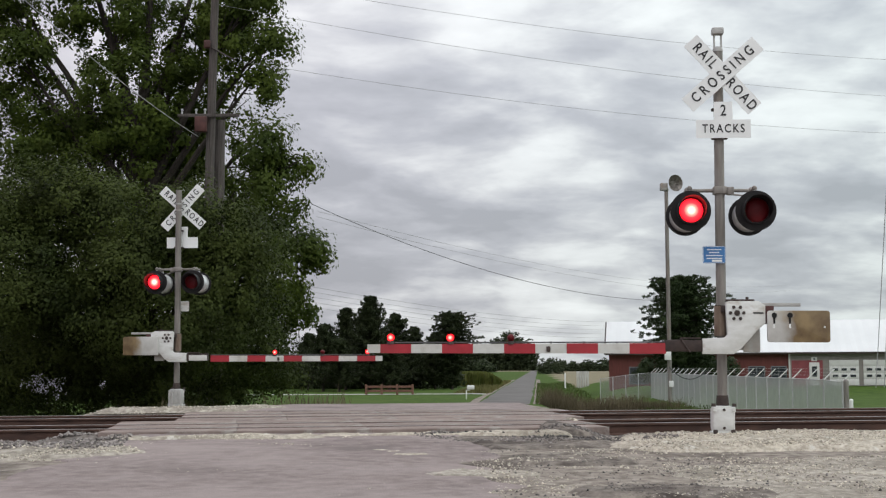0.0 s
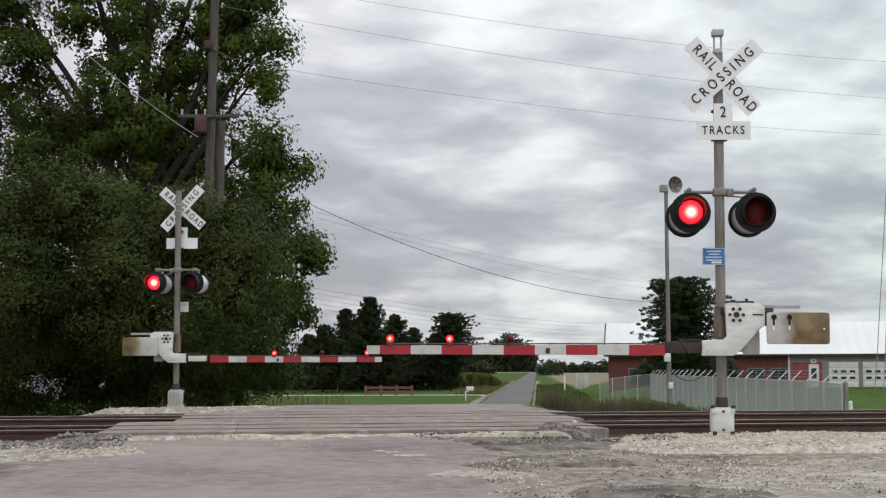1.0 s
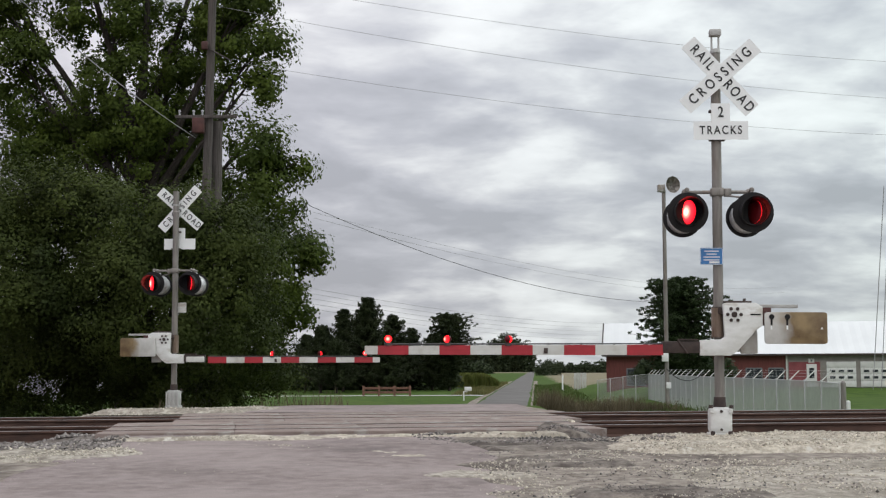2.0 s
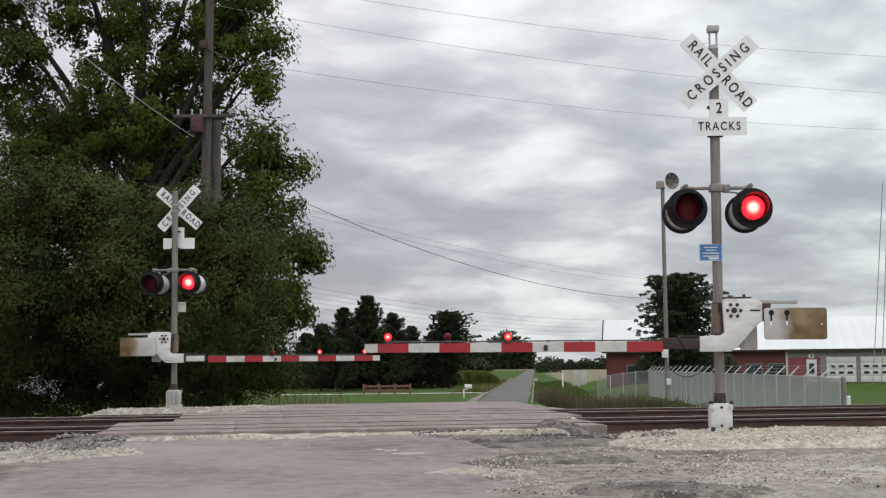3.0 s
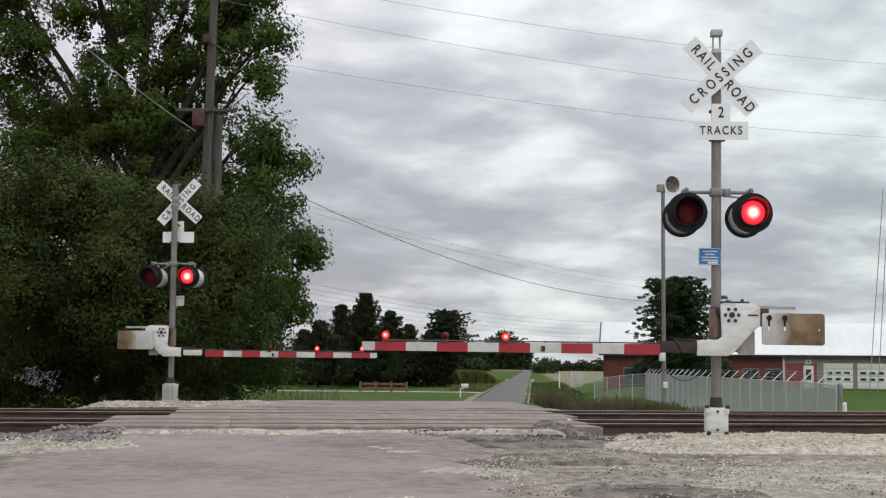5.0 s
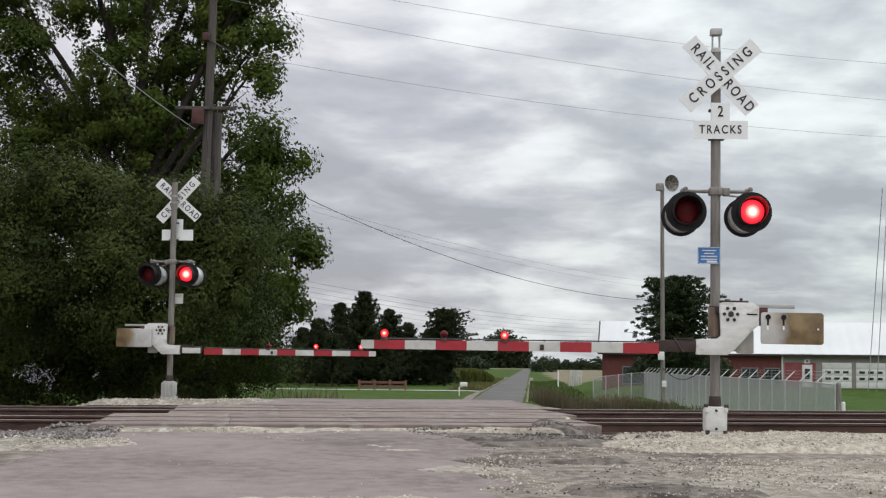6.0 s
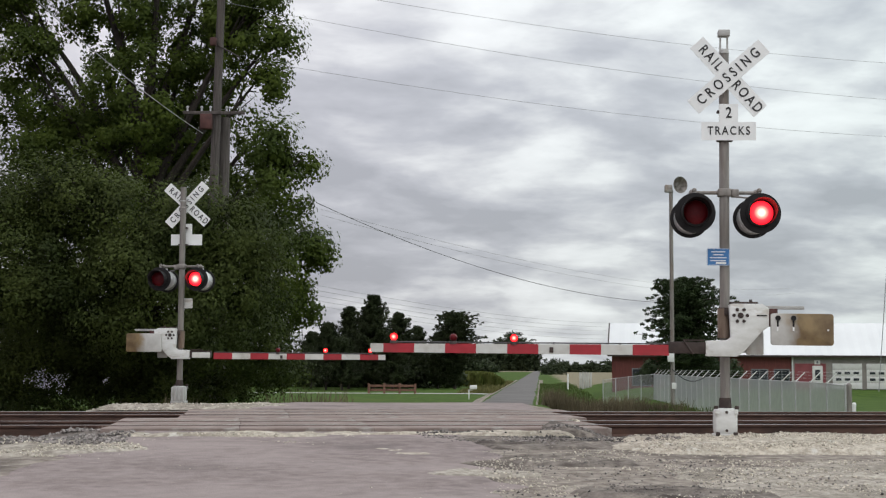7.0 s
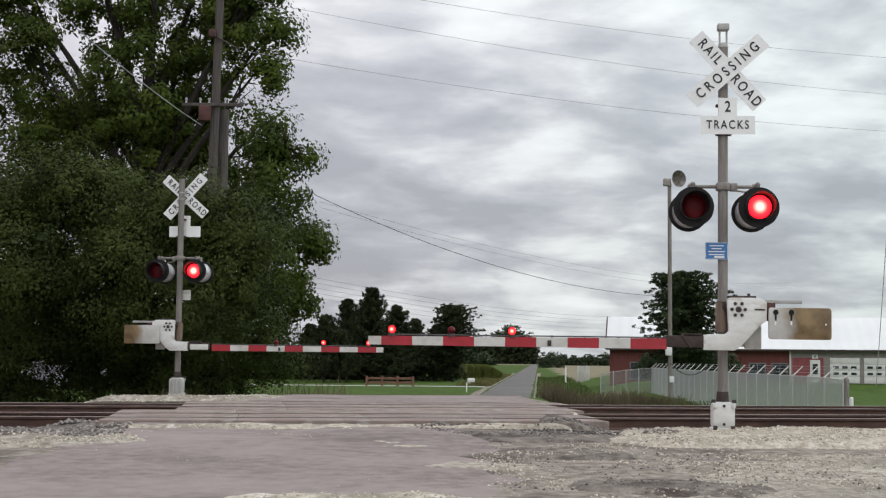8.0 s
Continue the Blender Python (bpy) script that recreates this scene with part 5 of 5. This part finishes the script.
tufts("weeds", 600, lambda r: (-15 + 9 * r.random(), 32 + 3 * r.random()), 0.30, "weed", "dry weeds under the trees", 63, 0.012)
tufts("grass_blades", 15000, lambda r: (-30 + 27 * r.random(), 45 + 60 * r.random()), 0.25, "weed_green", "rough grass beyond the tracks", 64, 0.03)


tufts("verge_grass", 9000, lambda r: (lambda y: (0.0696 * y - 6.0 - 4.5 * r.random() ** 1.5, y))(170 + 125 * r.random()), 0.40, "verge", "yellowing rough grass on the road verge", 65, 0.06)
tufts("verge_grass", 7000, lambda r: (lambda y: (0.0696 * y - 0.2 + 5 * r.random() ** 1.5, y))(70 + 190 * r.random()), 0.25, "weed_green", "green grass on the road verge", 66, 0.06)


def flecks(name, at, rx, rz, count, label, seed):
    """Small pale leaves that paint the bright glints through gaps in the bush."""
    rng = np.random.default_rng(seed)
    p = np.array(at) + rng.normal(size=(count, 3)) * np.array([rx * 0.5, 0.15, rz * 0.45])
    ob = quads_mesh(name, leaf_cloud(rng, p, np.full((count, 3), 0.05), 3, 0.024), "gap_glint")
    return tagged(ob, label, "flowers", kind="stuff")


flecks("gap_glints", (-10.54, 36.20, 0.42), 0.66, 0.30, 100, "small pale flecks painting bright gaps low in the bush", 70)
flecks("gap_glints", (-8.99, 36.20, 0.44), 0.10, 0.25, 7, "small pale flecks painting bright gaps low in the bush", 71)


# ---------------------------------------------------------------- barn
def make_barn():
    x0, y0, zb = 15.17, 125.0, -0.98
    L_, dep, eave, ridge = 44.0, 9.0, 2.05, 5.0
    turn = radians(-9.0)
    b = thing("barn", pose(x0, y0, zb, 0, 0, -9.0), "long red barn with a white metal roof and grey workshop end", "barn")
    he, hr = eave - zb, ridge - zb

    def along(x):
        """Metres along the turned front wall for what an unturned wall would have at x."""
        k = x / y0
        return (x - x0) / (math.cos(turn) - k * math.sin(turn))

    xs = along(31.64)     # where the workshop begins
    bm = bm_box(bmesh.new(), (xs / 2, dep / 2, he / 2 - 0.2), (xs, dep, he + 0.4))
    part("wall", bm, "brick_red", b, "dark red siding")
    bm = bm_box(bmesh.new(), (xs + (L_ - xs) / 2, dep / 2 - 0.05, he / 2 - 0.2), (L_ - xs, dep, he + 0.4))
    part("workshop_wall", bm, "barn_grey", b, "taupe workshop wall")
    for gx in (0.0, L_ - 0.2):
        bm = bmesh.new()
        tri = [(0, he), (dep, he), (dep / 2, hr - 0.1)]
        f = bm.faces.new([bm.verts.new((gx, y, z)) for y, z in tri])
        e = bmesh.ops.extrude_face_region(bm, geom=[f])
        bmesh.ops.translate(bm, vec=(0.2, 0, 0), verts=[v for v in e["geom"] if isinstance(v, bmesh.types.BMVert)])
        part("gable", bm, "brick_red", b, "dark red gable end", soft=False)
    bm = bmesh.new()
    for sgn in (0, 1):
        ya, yb = (-0.5, dep / 2) if sgn == 0 else (dep + 0.5, dep / 2)
        za = he - 0.05
        n = 46
        rows = []
        for i in range(n * 2 + 1):
            x = -0.35 + (L_ + 0.7) * i / (n * 2)
            up = 0.03 if i % 2 else 0.0
            rows.append([bm.verts.new((x, ya, za + up)), bm.verts.new((x, yb, hr + up)), bm.verts.new((x, yb, hr - 0.12)), bm.verts.new((x, ya, za - 0.12))])
        for p, q in zip(rows, rows[1:]):
            for k in range(4):
                bm.faces.new((p[k], q[k], q[(k + 1) % 4], p[(k + 1) % 4]))
    bmesh.ops.recalc_face_normals(bm, faces=bm.faces)
    roof = part("roof", bm, "roof_white", b, "white ribbed metal roof", soft=False)
    bm = bm_box(bmesh.new(), (L_ / 2, -0.52, he - 0.14), (L_ + 0.7, 0.06, 0.16))
    part("eave_trim", bm, "dark_steel", roof, "dark eave edge", soft=False)
    bm = bm_tube(bmesh.new(), (-0.38, -0.55, he - 0.09), (-0.38, dep / 2, hr - 0.03), 0.07, 0.07, 6)
    part("rake_trim", bm, "dark_steel", roof, "dark trim along the gable edge", soft=False)
    bm = bm_tube(bmesh.new(), (xs, -0.1, 0), (xs, -0.1, he - 0.2), 0.08, 0.08, 8)
    part("downpipe", bm, "door_white", b, "white downpipe")
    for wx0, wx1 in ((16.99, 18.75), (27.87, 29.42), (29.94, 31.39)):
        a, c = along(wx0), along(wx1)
        bm = bm_box(bmesh.new(), ((a + c) / 2, -0.03, 0.95), (c - a, 0.08, 1.6), bevel=0.02)
        fr = part("window", bm, "shutter_grey", b, "grey boarded window")
        bm = bm_box(bmesh.new(), ((a + c) / 2, -0.08, 0.95), (c - a - 0.2, 0.03, 1.4))
        part("pane", bm, "glass_dark", fr, "dark dusty pane", soft=False)
        bm = bm_box(bmesh.new(), ((a + c) / 2, -0.10, 0.95), (0.06, 0.03, 1.4))
        bm_box(bm, ((a + c) / 2, -0.10, 0.95), (c - a - 0.2, 0.03, 0.06))
        part("muntin", bm, "shutter_grey", fr, "grey muntins", soft=False)
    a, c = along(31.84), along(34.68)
    bm = bm_box(bmesh.new(), ((a + c) / 2, -0.08, 1.12), (c - a, 0.08, 2.25))
    part("red_panel", bm, "trim_red", b, "faded red entrance panel", soft=False)
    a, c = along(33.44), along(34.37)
    bm = bm_box(bmesh.new(), ((a + c) / 2, -0.15, 1.03), (c - a, 0.06, 2.05), bevel=0.01)
    door = part("door", bm, "door_white", b, "white entrance door with a dark pane")
    bm = bm_box(bmesh.new(), ((a + c) / 2, -0.19, 1.25), ((c - a) * 0.5, 0.03, 0.9))
    part("pane", bm, "glass_dark", door, "dark glass pane", soft=False)
    bm = bm_box(bmesh.new(), ((a + c) / 2, -0.14, 2.36), (0.5, 0.04, 0.36))
    part("door_sign", bm, "door_white", b, "small white sign over the door", soft=False)
    bm = bm_box(bmesh.new(), ((a + c) / 2, -0.165, 2.36), (0.16, 0.02, 0.2))
    part("sign_mark", bm, "shutter_grey", b, "grey mark", soft=False)
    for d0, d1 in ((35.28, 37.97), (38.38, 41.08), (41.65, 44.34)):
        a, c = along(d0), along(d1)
        bm = bmesh.new()
        for i in range(4):
            bm_box(bm, ((a + c) / 2, -0.10, 0.29 + i * 0.565), (c - a, 0.06, 0.55), bevel=0.015)
        gd = part("garage_door", bm, "door_white", b, "white sectional garage door with small windows")
        for row in (1, 2):
            for k in range(3):
                x = a + (c - a) * (0.2 + 0.3 * k)
                bm = bm_box(bmesh.new(), (x, -0.14, 0.29 + row * 0.565), (0.48, 0.03, 0.22), bevel=0.01)
                part("pane", bm, "glass_dark", gd, "small dark pane")


make_barn()


# ---------------------------------------------------------------- fence, poles, wires
def make_fence(a, b, posts, label, barbed, weave, h=1.95):
    f = thing("chain_link_fence", pose(a[0], a[1], 0), label, "fence", kind="")
    ax, ay, bx, by = *a, *b
    bm = bmesh.new()
    post_bm = bm_tube(bmesh.new(), (0, 0, -0.2), (0, 0, h + 0.05), 0.032, 0.032, 8)
    first = None
    tops = []
    for i in range(posts + 1):
        k = i / posts
        x, y = (bx - ax) * k, (by - ay) * k
        z = ground_z(ax + x, ay + y)
        tops.append(Vector((x, y, z)))
        if first is None:
            first = part("post", post_bm, "silver", f, at=pose(x, y, z))
        else:
            p = new("post", first.data)
            p.parent = f
            p.matrix_basis = pose(x, y, z)
        if barbed:
            arm_bm = bm_tube(bmesh.new(), (x, y, z + h), (x + 0.34, y - 0.10, z + h + 0.36), 0.022, 0.018, 6)
            part("barb_arm", arm_bm, "plastic_white", f)
    vs, fs = [], []
    for i, t in enumerate(tops):
        vs += [(t.x, t.y, t.z + 0.03), (t.x, t.y, t.z + h)]
    for i in range(posts):
        fs.append((2 * i, 2 * i + 2, 2 * i + 3, 2 * i + 1))
    w = sheet("weave", vs, fs, weave, f, soft=False)
    w["label"] = "grey wire weave"
    for p, q in zip(tops, tops[1:]):
        bm_tube(bm, p + Vector((0, 0, h)), q + Vector((0, 0, h)), 0.016, 0.016, 6, False)
        if barbed:
            for j in (0.4, 0.7, 1.0):
                o = Vector((0.34 * j, -0.10 * j, h + 0.36 * j))
                bm_tube(bm, p + o, q + o, 0.003, 0.003, 4, False)
    part("top_rail", bm, "silver", f, "grey top rail and strands")
    return f


FC = (16.11, 106.0)
make_fence(FC, (12.53, 43.0), 24, "grey chain-link fence with leaning barbed-wire arms", True, "chain")
make_fence(FC, (12.40, 108.0), 4, "see-through chain-link fence before the barn", False, "chain_thin")


def post_thing(name, x, y, h, r, mat_name, label, category, square=False):
    z = ground_z(x, y)
    bm = bm_box(bmesh.new(), (0, 0, h / 2), (r * 2, r * 1.2, h), bevel=0.01) if square else bm_tube(bmesh.new(), (0, 0, -0.2), (0, 0, h), r, r, 12)
    bm_ball(bm, (0, 0, h), r * 1.02, 10, 6)
    return tagged(part(name, bm, mat_name, at=pose(x, y, z)), label, category)


post_thing("fence_post", 12.53, 42.6, 1.95, 0.085, "galv", "thick grey corner post of the fence", "post")
post_thing("marker_post", 11.90, 40.0, 1.20, 0.06, "plastic_white", "white plastic marker post in the grass", "post")
post_thing("marker_post", 16.05, 180.0, 2.0, 0.10, "plastic_white", "slim white marker post beside the road", "post")


def make_board_screen():
    x, y = 16.21, 165.0
    z = ground_z(x, y)
    t = thing("board_screen", pose(x, y, z), "small screen of whitewashed upright boards in the field", "fence")
    for i in range(5):
        part("board", bm_box(bmesh.new(), (i * 0.31, 0, 1.0), (0.26, 0.05, 2.2), bevel=0.01), "old_white", t)
    part("rail", bm_box(bmesh.new(), (0.62, 0.06, 1.5), (1.6, 0.06, 0.12)), "old_white", t)


make_board_screen()


def make_speaker_pole():
    x, y = 7.45, 45.0
    z = ground_z(x, y)
    t = thing("camera_pole", pose(x, y, z), "slim grey steel pole with a round dish and a box", "pole")
    top = 6.64 - z
    bm = bm_tube(bmesh.new(), (0, 0, -0.2), (0.0, 0, top), 0.075, 0.062, 14)
    part("pole", bm, "galv", t, "grey steel pole")
    bm = bm_box(bmesh.new(), (-0.08, 0, top + 0.13), (0.24, 0.22, 0.24), bevel=0.02)
    bm_tube(bm, (-0.02, 0, top), (-0.02, 0, top + 0.06), 0.10, 0.10, 12)
    part("top_box", bm, "grey_box", t, "grey equipment box")
    bm = bmesh.new()
    rim = Matrix.Rotation(radians(25), 4, "Z") @ Matrix.Rotation(radians(90), 4, "X")
    m = Matrix.Translation((0.26, -0.05, top + 0.24)) @ rim
    bmesh.ops.create_cone(bm, cap_ends=False, segments=28, radius1=0.09, radius2=0.28, depth=0.18, matrix=m)
    bmesh.ops.create_circle(bm, cap_ends=True, segments=28, radius=0.10, matrix=m @ Matrix.Translation((0, 0, -0.085)))
    for i in range(6):
        a = radians(60 * i)
        p0, p1 = m @ Vector((0, 0, 0.02)), m @ Vector((0.27 * math.cos(a), 0.27 * math.sin(a), 0.085))
        bm_tube(bm, p0, p1, 0.012, 0.012, 5)
    part("dish", bm, "galv", t, "round grey ribbed dish")
    bm = bm_box(bmesh.new(), (-0.07, -0.10, 1.17 - z), (0.2, 0.14, 0.28), bevel=0.015)
    part("control_box", bm, "plastic_white", t, "white control box")
    bm = bm_box(bmesh.new(), (0.03, -0.10, 0.25 - z), (0.14, 0.1, 0.2), bevel=0.01)
    part("meter_box", bm, "plastic_white", t, "small white box near the foot")
    return t


make_speaker_pole()
wire("slack_cable", (7.42, 44.90, 0.80), (8.64, 44.90, 0.67), 0.33, 0.017, "wire_dark", "slack black cable hanging from the pole")


def make_utility_pole():
    x, y = -8.05, 46.0
    z = ground_z(x, y)
    t = thing("utility_pole", pose(x, y, z), "tall weathered wooden utility pole with a crossarm", "utility pole")
    bm = bm_tube(bmesh.new(), (-0.05, 0, -0.3), (0.30, 0, 16.6), 0.19, 0.13, 16)
    part("pole", bm, "wood_pole", t, "grey-brown weathered timber")
    bm = bm_tube(bmesh.new(), (0.38, 0.4, -0.3), (0.40, 0.4, 9.33 - z), 0.20, 0.19, 16)
    part("stub_pole", bm, "wood_pole", t, "shorter stub pole behind")
    za = 9.40 - z
    bm = bm_box(bmesh.new(), (0.12, -0.20, za), (2.1, 0.09, 0.11), bevel=0.01)
    bm_tube(bm, (-0.4, -0.2, za), (0.1, -0.18, za - 0.6), 0.015, 0.015, 6)
    part("crossarm", bm, "wood_pole", t, "weathered timber crossarm")
    for k, sx in enumerate((-0.78, -0.30, 0.0, 0.55, 1.0)):
        bm = bm_tube(bmesh.new(), (sx, -0.2, za + 0.05), (sx, -0.2, za + 0.20), 0.035, 0.025, 8)
        bm_ball(bm, (sx, -0.2, za + 0.19), 0.05, 10, 6)
        part("insulator", bm, "ceramic", t)
    bm = bm_box(bmesh.new(), (-0.12, -0.28, za - 0.32), (0.40, 0.26, 0.52), bevel=0.03)
    part("transformer_box", bm, "rust_box", t, "rust-red metal box")
    zr = 11.85 - z
    bm = bm_box(bmesh.new(), (0.06, -0.24, zr), (0.22, 0.2, 0.28), bevel=0.04)
    part("cutout_box", bm, "rust_box", t, "small rust-red box")
    bm = bm_tube(bmesh.new(), (0.2, -0.15, zr - 0.1), (0.95, -0.1, zr - 0.5), 0.03, 0.02, 7)
    part("brace", bm, "wood_pole", t, "thin timber brace")
    return t


make_utility_pole()

wire("service_cable", (-10.69, 30.00, 10.34), (-8.25, 45.60, 8.65), 0.25, 0.015, "wire", "twisted grey service cable to the utility pole")
for a, b, sag in ((((-7.80, 46.00, 14.37)), (23.21, 60.00, 14.26), 0.55), (((-7.94, 46.00, 13.35)), (23.14, 60.00, 12.57), 0.55), (((-6.80, 46.00, 11.29)), (23.08, 60.00, 10.99), 0.5)):
    wire("power_line", a, b, sag, 0.0065, "wire", "thin grey overhead power line")
wire("power_line", (-28.85, 300.00, 36.90), (69.06, 420.00, 20.77), 5.0, 0.07, "wire_dark", "dark transmission conductor hanging from the pylon")
for i in range(5):
    wire("power_line", ((540 - 784) * 0.1243, 300.0, 0.84 + (650 - (505+9*i)) * 0.1243), ((1080 - 784) * 0.2487, 600.0, 0.84 + (650 - (572+7*i)) * 0.2487), 2.0, 0.045, "wire", "faint grey distant transmission conductor")
for i in range(2):
    wire("power_line", ((560 - 784) * 0.1326, 320.0, 0.84 + (650 - (372+10*i)) * 0.1326), ((1400 - 784) * 0.2901, 700.0, 0.84 + (650 - (508+10*i)) * 0.2901), 7.0, 0.04, "wire", "faint grey distant transmission conductor")
for i, (xa, xb) in enumerate(((1568, 1545), (1578, 1560))):
    wire("drop_cable", ((xa+8 - 784) * 0.0249, 60.0, 0.84 + (650 - (330)) * 0.0249), ((xb - 784) * 0.0249, 60.0, 0.84 + (650 - (690)) * 0.0249), 0.02, 0.018, "wire", "thin grey drop cable")


def make_pylon():
    x, y, z = -34.60, 300.00, 37.18
    g = ground_z(x, y)
    t = thing("transmission_pylon", pose(x, y, g), "grey lattice transmission pylon half hidden by leaves", "pylon")
    h = z - g
    bm = bmesh.new()
    for sx in (-1, 1):
        for sy in (-1, 1):
            bm_tube(bm, (sx * 3.5, sy * 3.5, 0), (sx * 0.6, sy * 0.6, h), 0.12, 0.09, 5)
    for i in range(12):
        k0, k1 = i / 12, (i + 1) / 12
        for s in (-1, 1):
            w0, w1 = 3.5 - 2.9 * k0, 3.5 - 2.9 * k1
            bm_tube(bm, (-s * w0, -w0, h * k0), (s * w1, -w1, h * k1), 0.06, 0.06, 4)
    part("tower", bm, "wire", t, "grey lattice body")
    for dz, w in ((0.0, 5.2), (3.6, 6.0)):
        bm = bmesh.new()
        for s in (-1, 1):
            bm_tube(bm, (0, 0, h + dz + 1.3 - 1.3), (s * w, 0, h + dz + 0.9), 0.07, 0.05, 4)
            bm_tube(bm, (0, 0, h + dz - 1.3), (s * w, 0, h + dz + 0.9), 0.07, 0.05, 4)
            for k in (0.3, 0.6):
                bm_tube(bm, (s * w * k, 0, h + dz + 0.9 * k), (s * w * (k + 0.15), 0, h + dz - 1.3 + 2.2 * (k + 0.15)), 0.05, 0.05, 4)
        part("crossarm", bm, "wire", t, "lattice crossarm")
    bm = bm_tube(bmesh.new(), (0, 0, h - 1), (0, 0, h + 6), 0.3, 0.1, 5)
    part("peak", bm, "wire", t, "lattice peak")


make_pylon()

# ---------------------------------------------------------------- lawn, drive and small things beyond the crossing
DR = 165.89
strip("driveway", "concrete", lambda y: (-45.0, 0.0696 * y - 5.8), [DR - 2 + 0.5 * i for i in range(9)], 0.05, "pale concrete driveway across the lawn", cols=30, category="driveway")


def make_mailbox():
    y = 140.0
    x, z = 2.72, 0
    z = ground_z(x, y)
    t = thing("mailbox", pose(x, y, z), "white mailbox on a pale post by the road", "mailbox")
    bm = bm_box(bmesh.new(), (-0.35, 0, 0.45), (0.12, 0.12, 0.95), bevel=0.01)
    bm_box(bm, (-0.18, 0, 0.92), (0.45, 0.1, 0.08))
    part("post", bm, "plastic_white", t, "pale post")
    bm = bm_box(bmesh.new(), (0.1, 0, 1.2), (0.75, 0.4, 0.42), bevel=0.06)
    part("box", bm, "plastic_white", t, "white box")


make_mailbox()


def make_rail_fence():
    y = 165.0
    x0, x1 = -9.26, -3.68
    z = ground_z(x0, y)
    t = thing("timber_fence", pose(x0, y, z), "low brown timber fence on the lawn", "fence")
    n = 4
    for i in range(n):
        x = (x1 - x0) * i / (n - 1)
        bm = bm_box(bmesh.new(), (x, 0, 0.62), (0.28, 0.22, 1.25), bevel=0.02)
        part("post", bm, "brown_wood", t)
    for zz in (0.45, 0.95):
        bm = bm_box(bmesh.new(), ((x1 - x0) / 2, 0.05, zz), (x1 - x0, 0.1, 0.28), bevel=0.02)
        part("board", bm, "brown_wood", t)


make_rail_fence()


def make_corn():
    rng = np.random.default_rng(77)
    n = 14000
    x = 2.94 + (9.50 - 2.94) * rng.random(n)
    y = 225 + 40 * rng.random(n)
    q = np.zeros((n, 4, 3))
    h = (1.5 + 1.0 * rng.random(n)) * np.clip((x.max() - x) / 3.0 + 0.25, 0.25, 1.0) ** 0.5
    z = np.array([ground_z(a, b) for a, b in zip(x, y)])
    a = rng.random(n) * 3.14
    w = 0.09
    lx = rng.normal(size=n) * 0.2
    for k, (sg, up) in enumerate(((-1, 0), (1, 0), (1, 1), (-1, 1))):
        q[:, k, 0] = x + sg * w * np.cos(a) + lx * up
        q[:, k, 1] = y + sg * w * np.sin(a)
        q[:, k, 2] = z + up * h
    tagged(quads_mesh("corn", q, "corn"), "yellow-green standing corn beside the road", "corn", kind="stuff")


make_corn()
far_wood("dark_hedge", [(((400+30*i - 784) * 0.0891), 5, 5.5 + (i * 31 % 3)) for i in range(14)], 215, "dark undergrowth below the cedars", 54, "leaf_cedar")


# ---------------------------------------------------------------- what moves: the lamps flash in turn
CHANGES = (0.34, 0.88, 1.45, 1.99, 2.53, 3.06, 3.59, 4.15, 4.68, 5.20, 5.73, 6.28, 6.86, 7.35, 7.88)


def motions():
    """Each lamp unit swings its glowing face out or in at every change."""
    for ob, rest, lit in FLASHERS:
        turn = 0 if lit else 180
        rows = [(0.0, rest @ pose(0, 0, 0, 0, 0, turn))]
        for t in CHANGES:
            rows.append((t - 0.06, rest @ pose(0, 0, 0, 0, 0, turn)))
            for k in range(4):
                rows.append((t - 0.03 + k / 50, rest @ pose(0, 0, 0, 0, 0, turn + 60 * k)))
            turn += 180
            rows.append((t + 0.06, rest @ pose(0, 0, 0, 0, 0, turn)))
        rows = [r for r in rows if r[0] < 8.0] + [(8.0, rest @ pose(0, 0, 0, 0, 0, turn))]
        walk(ob, rows)


motions()
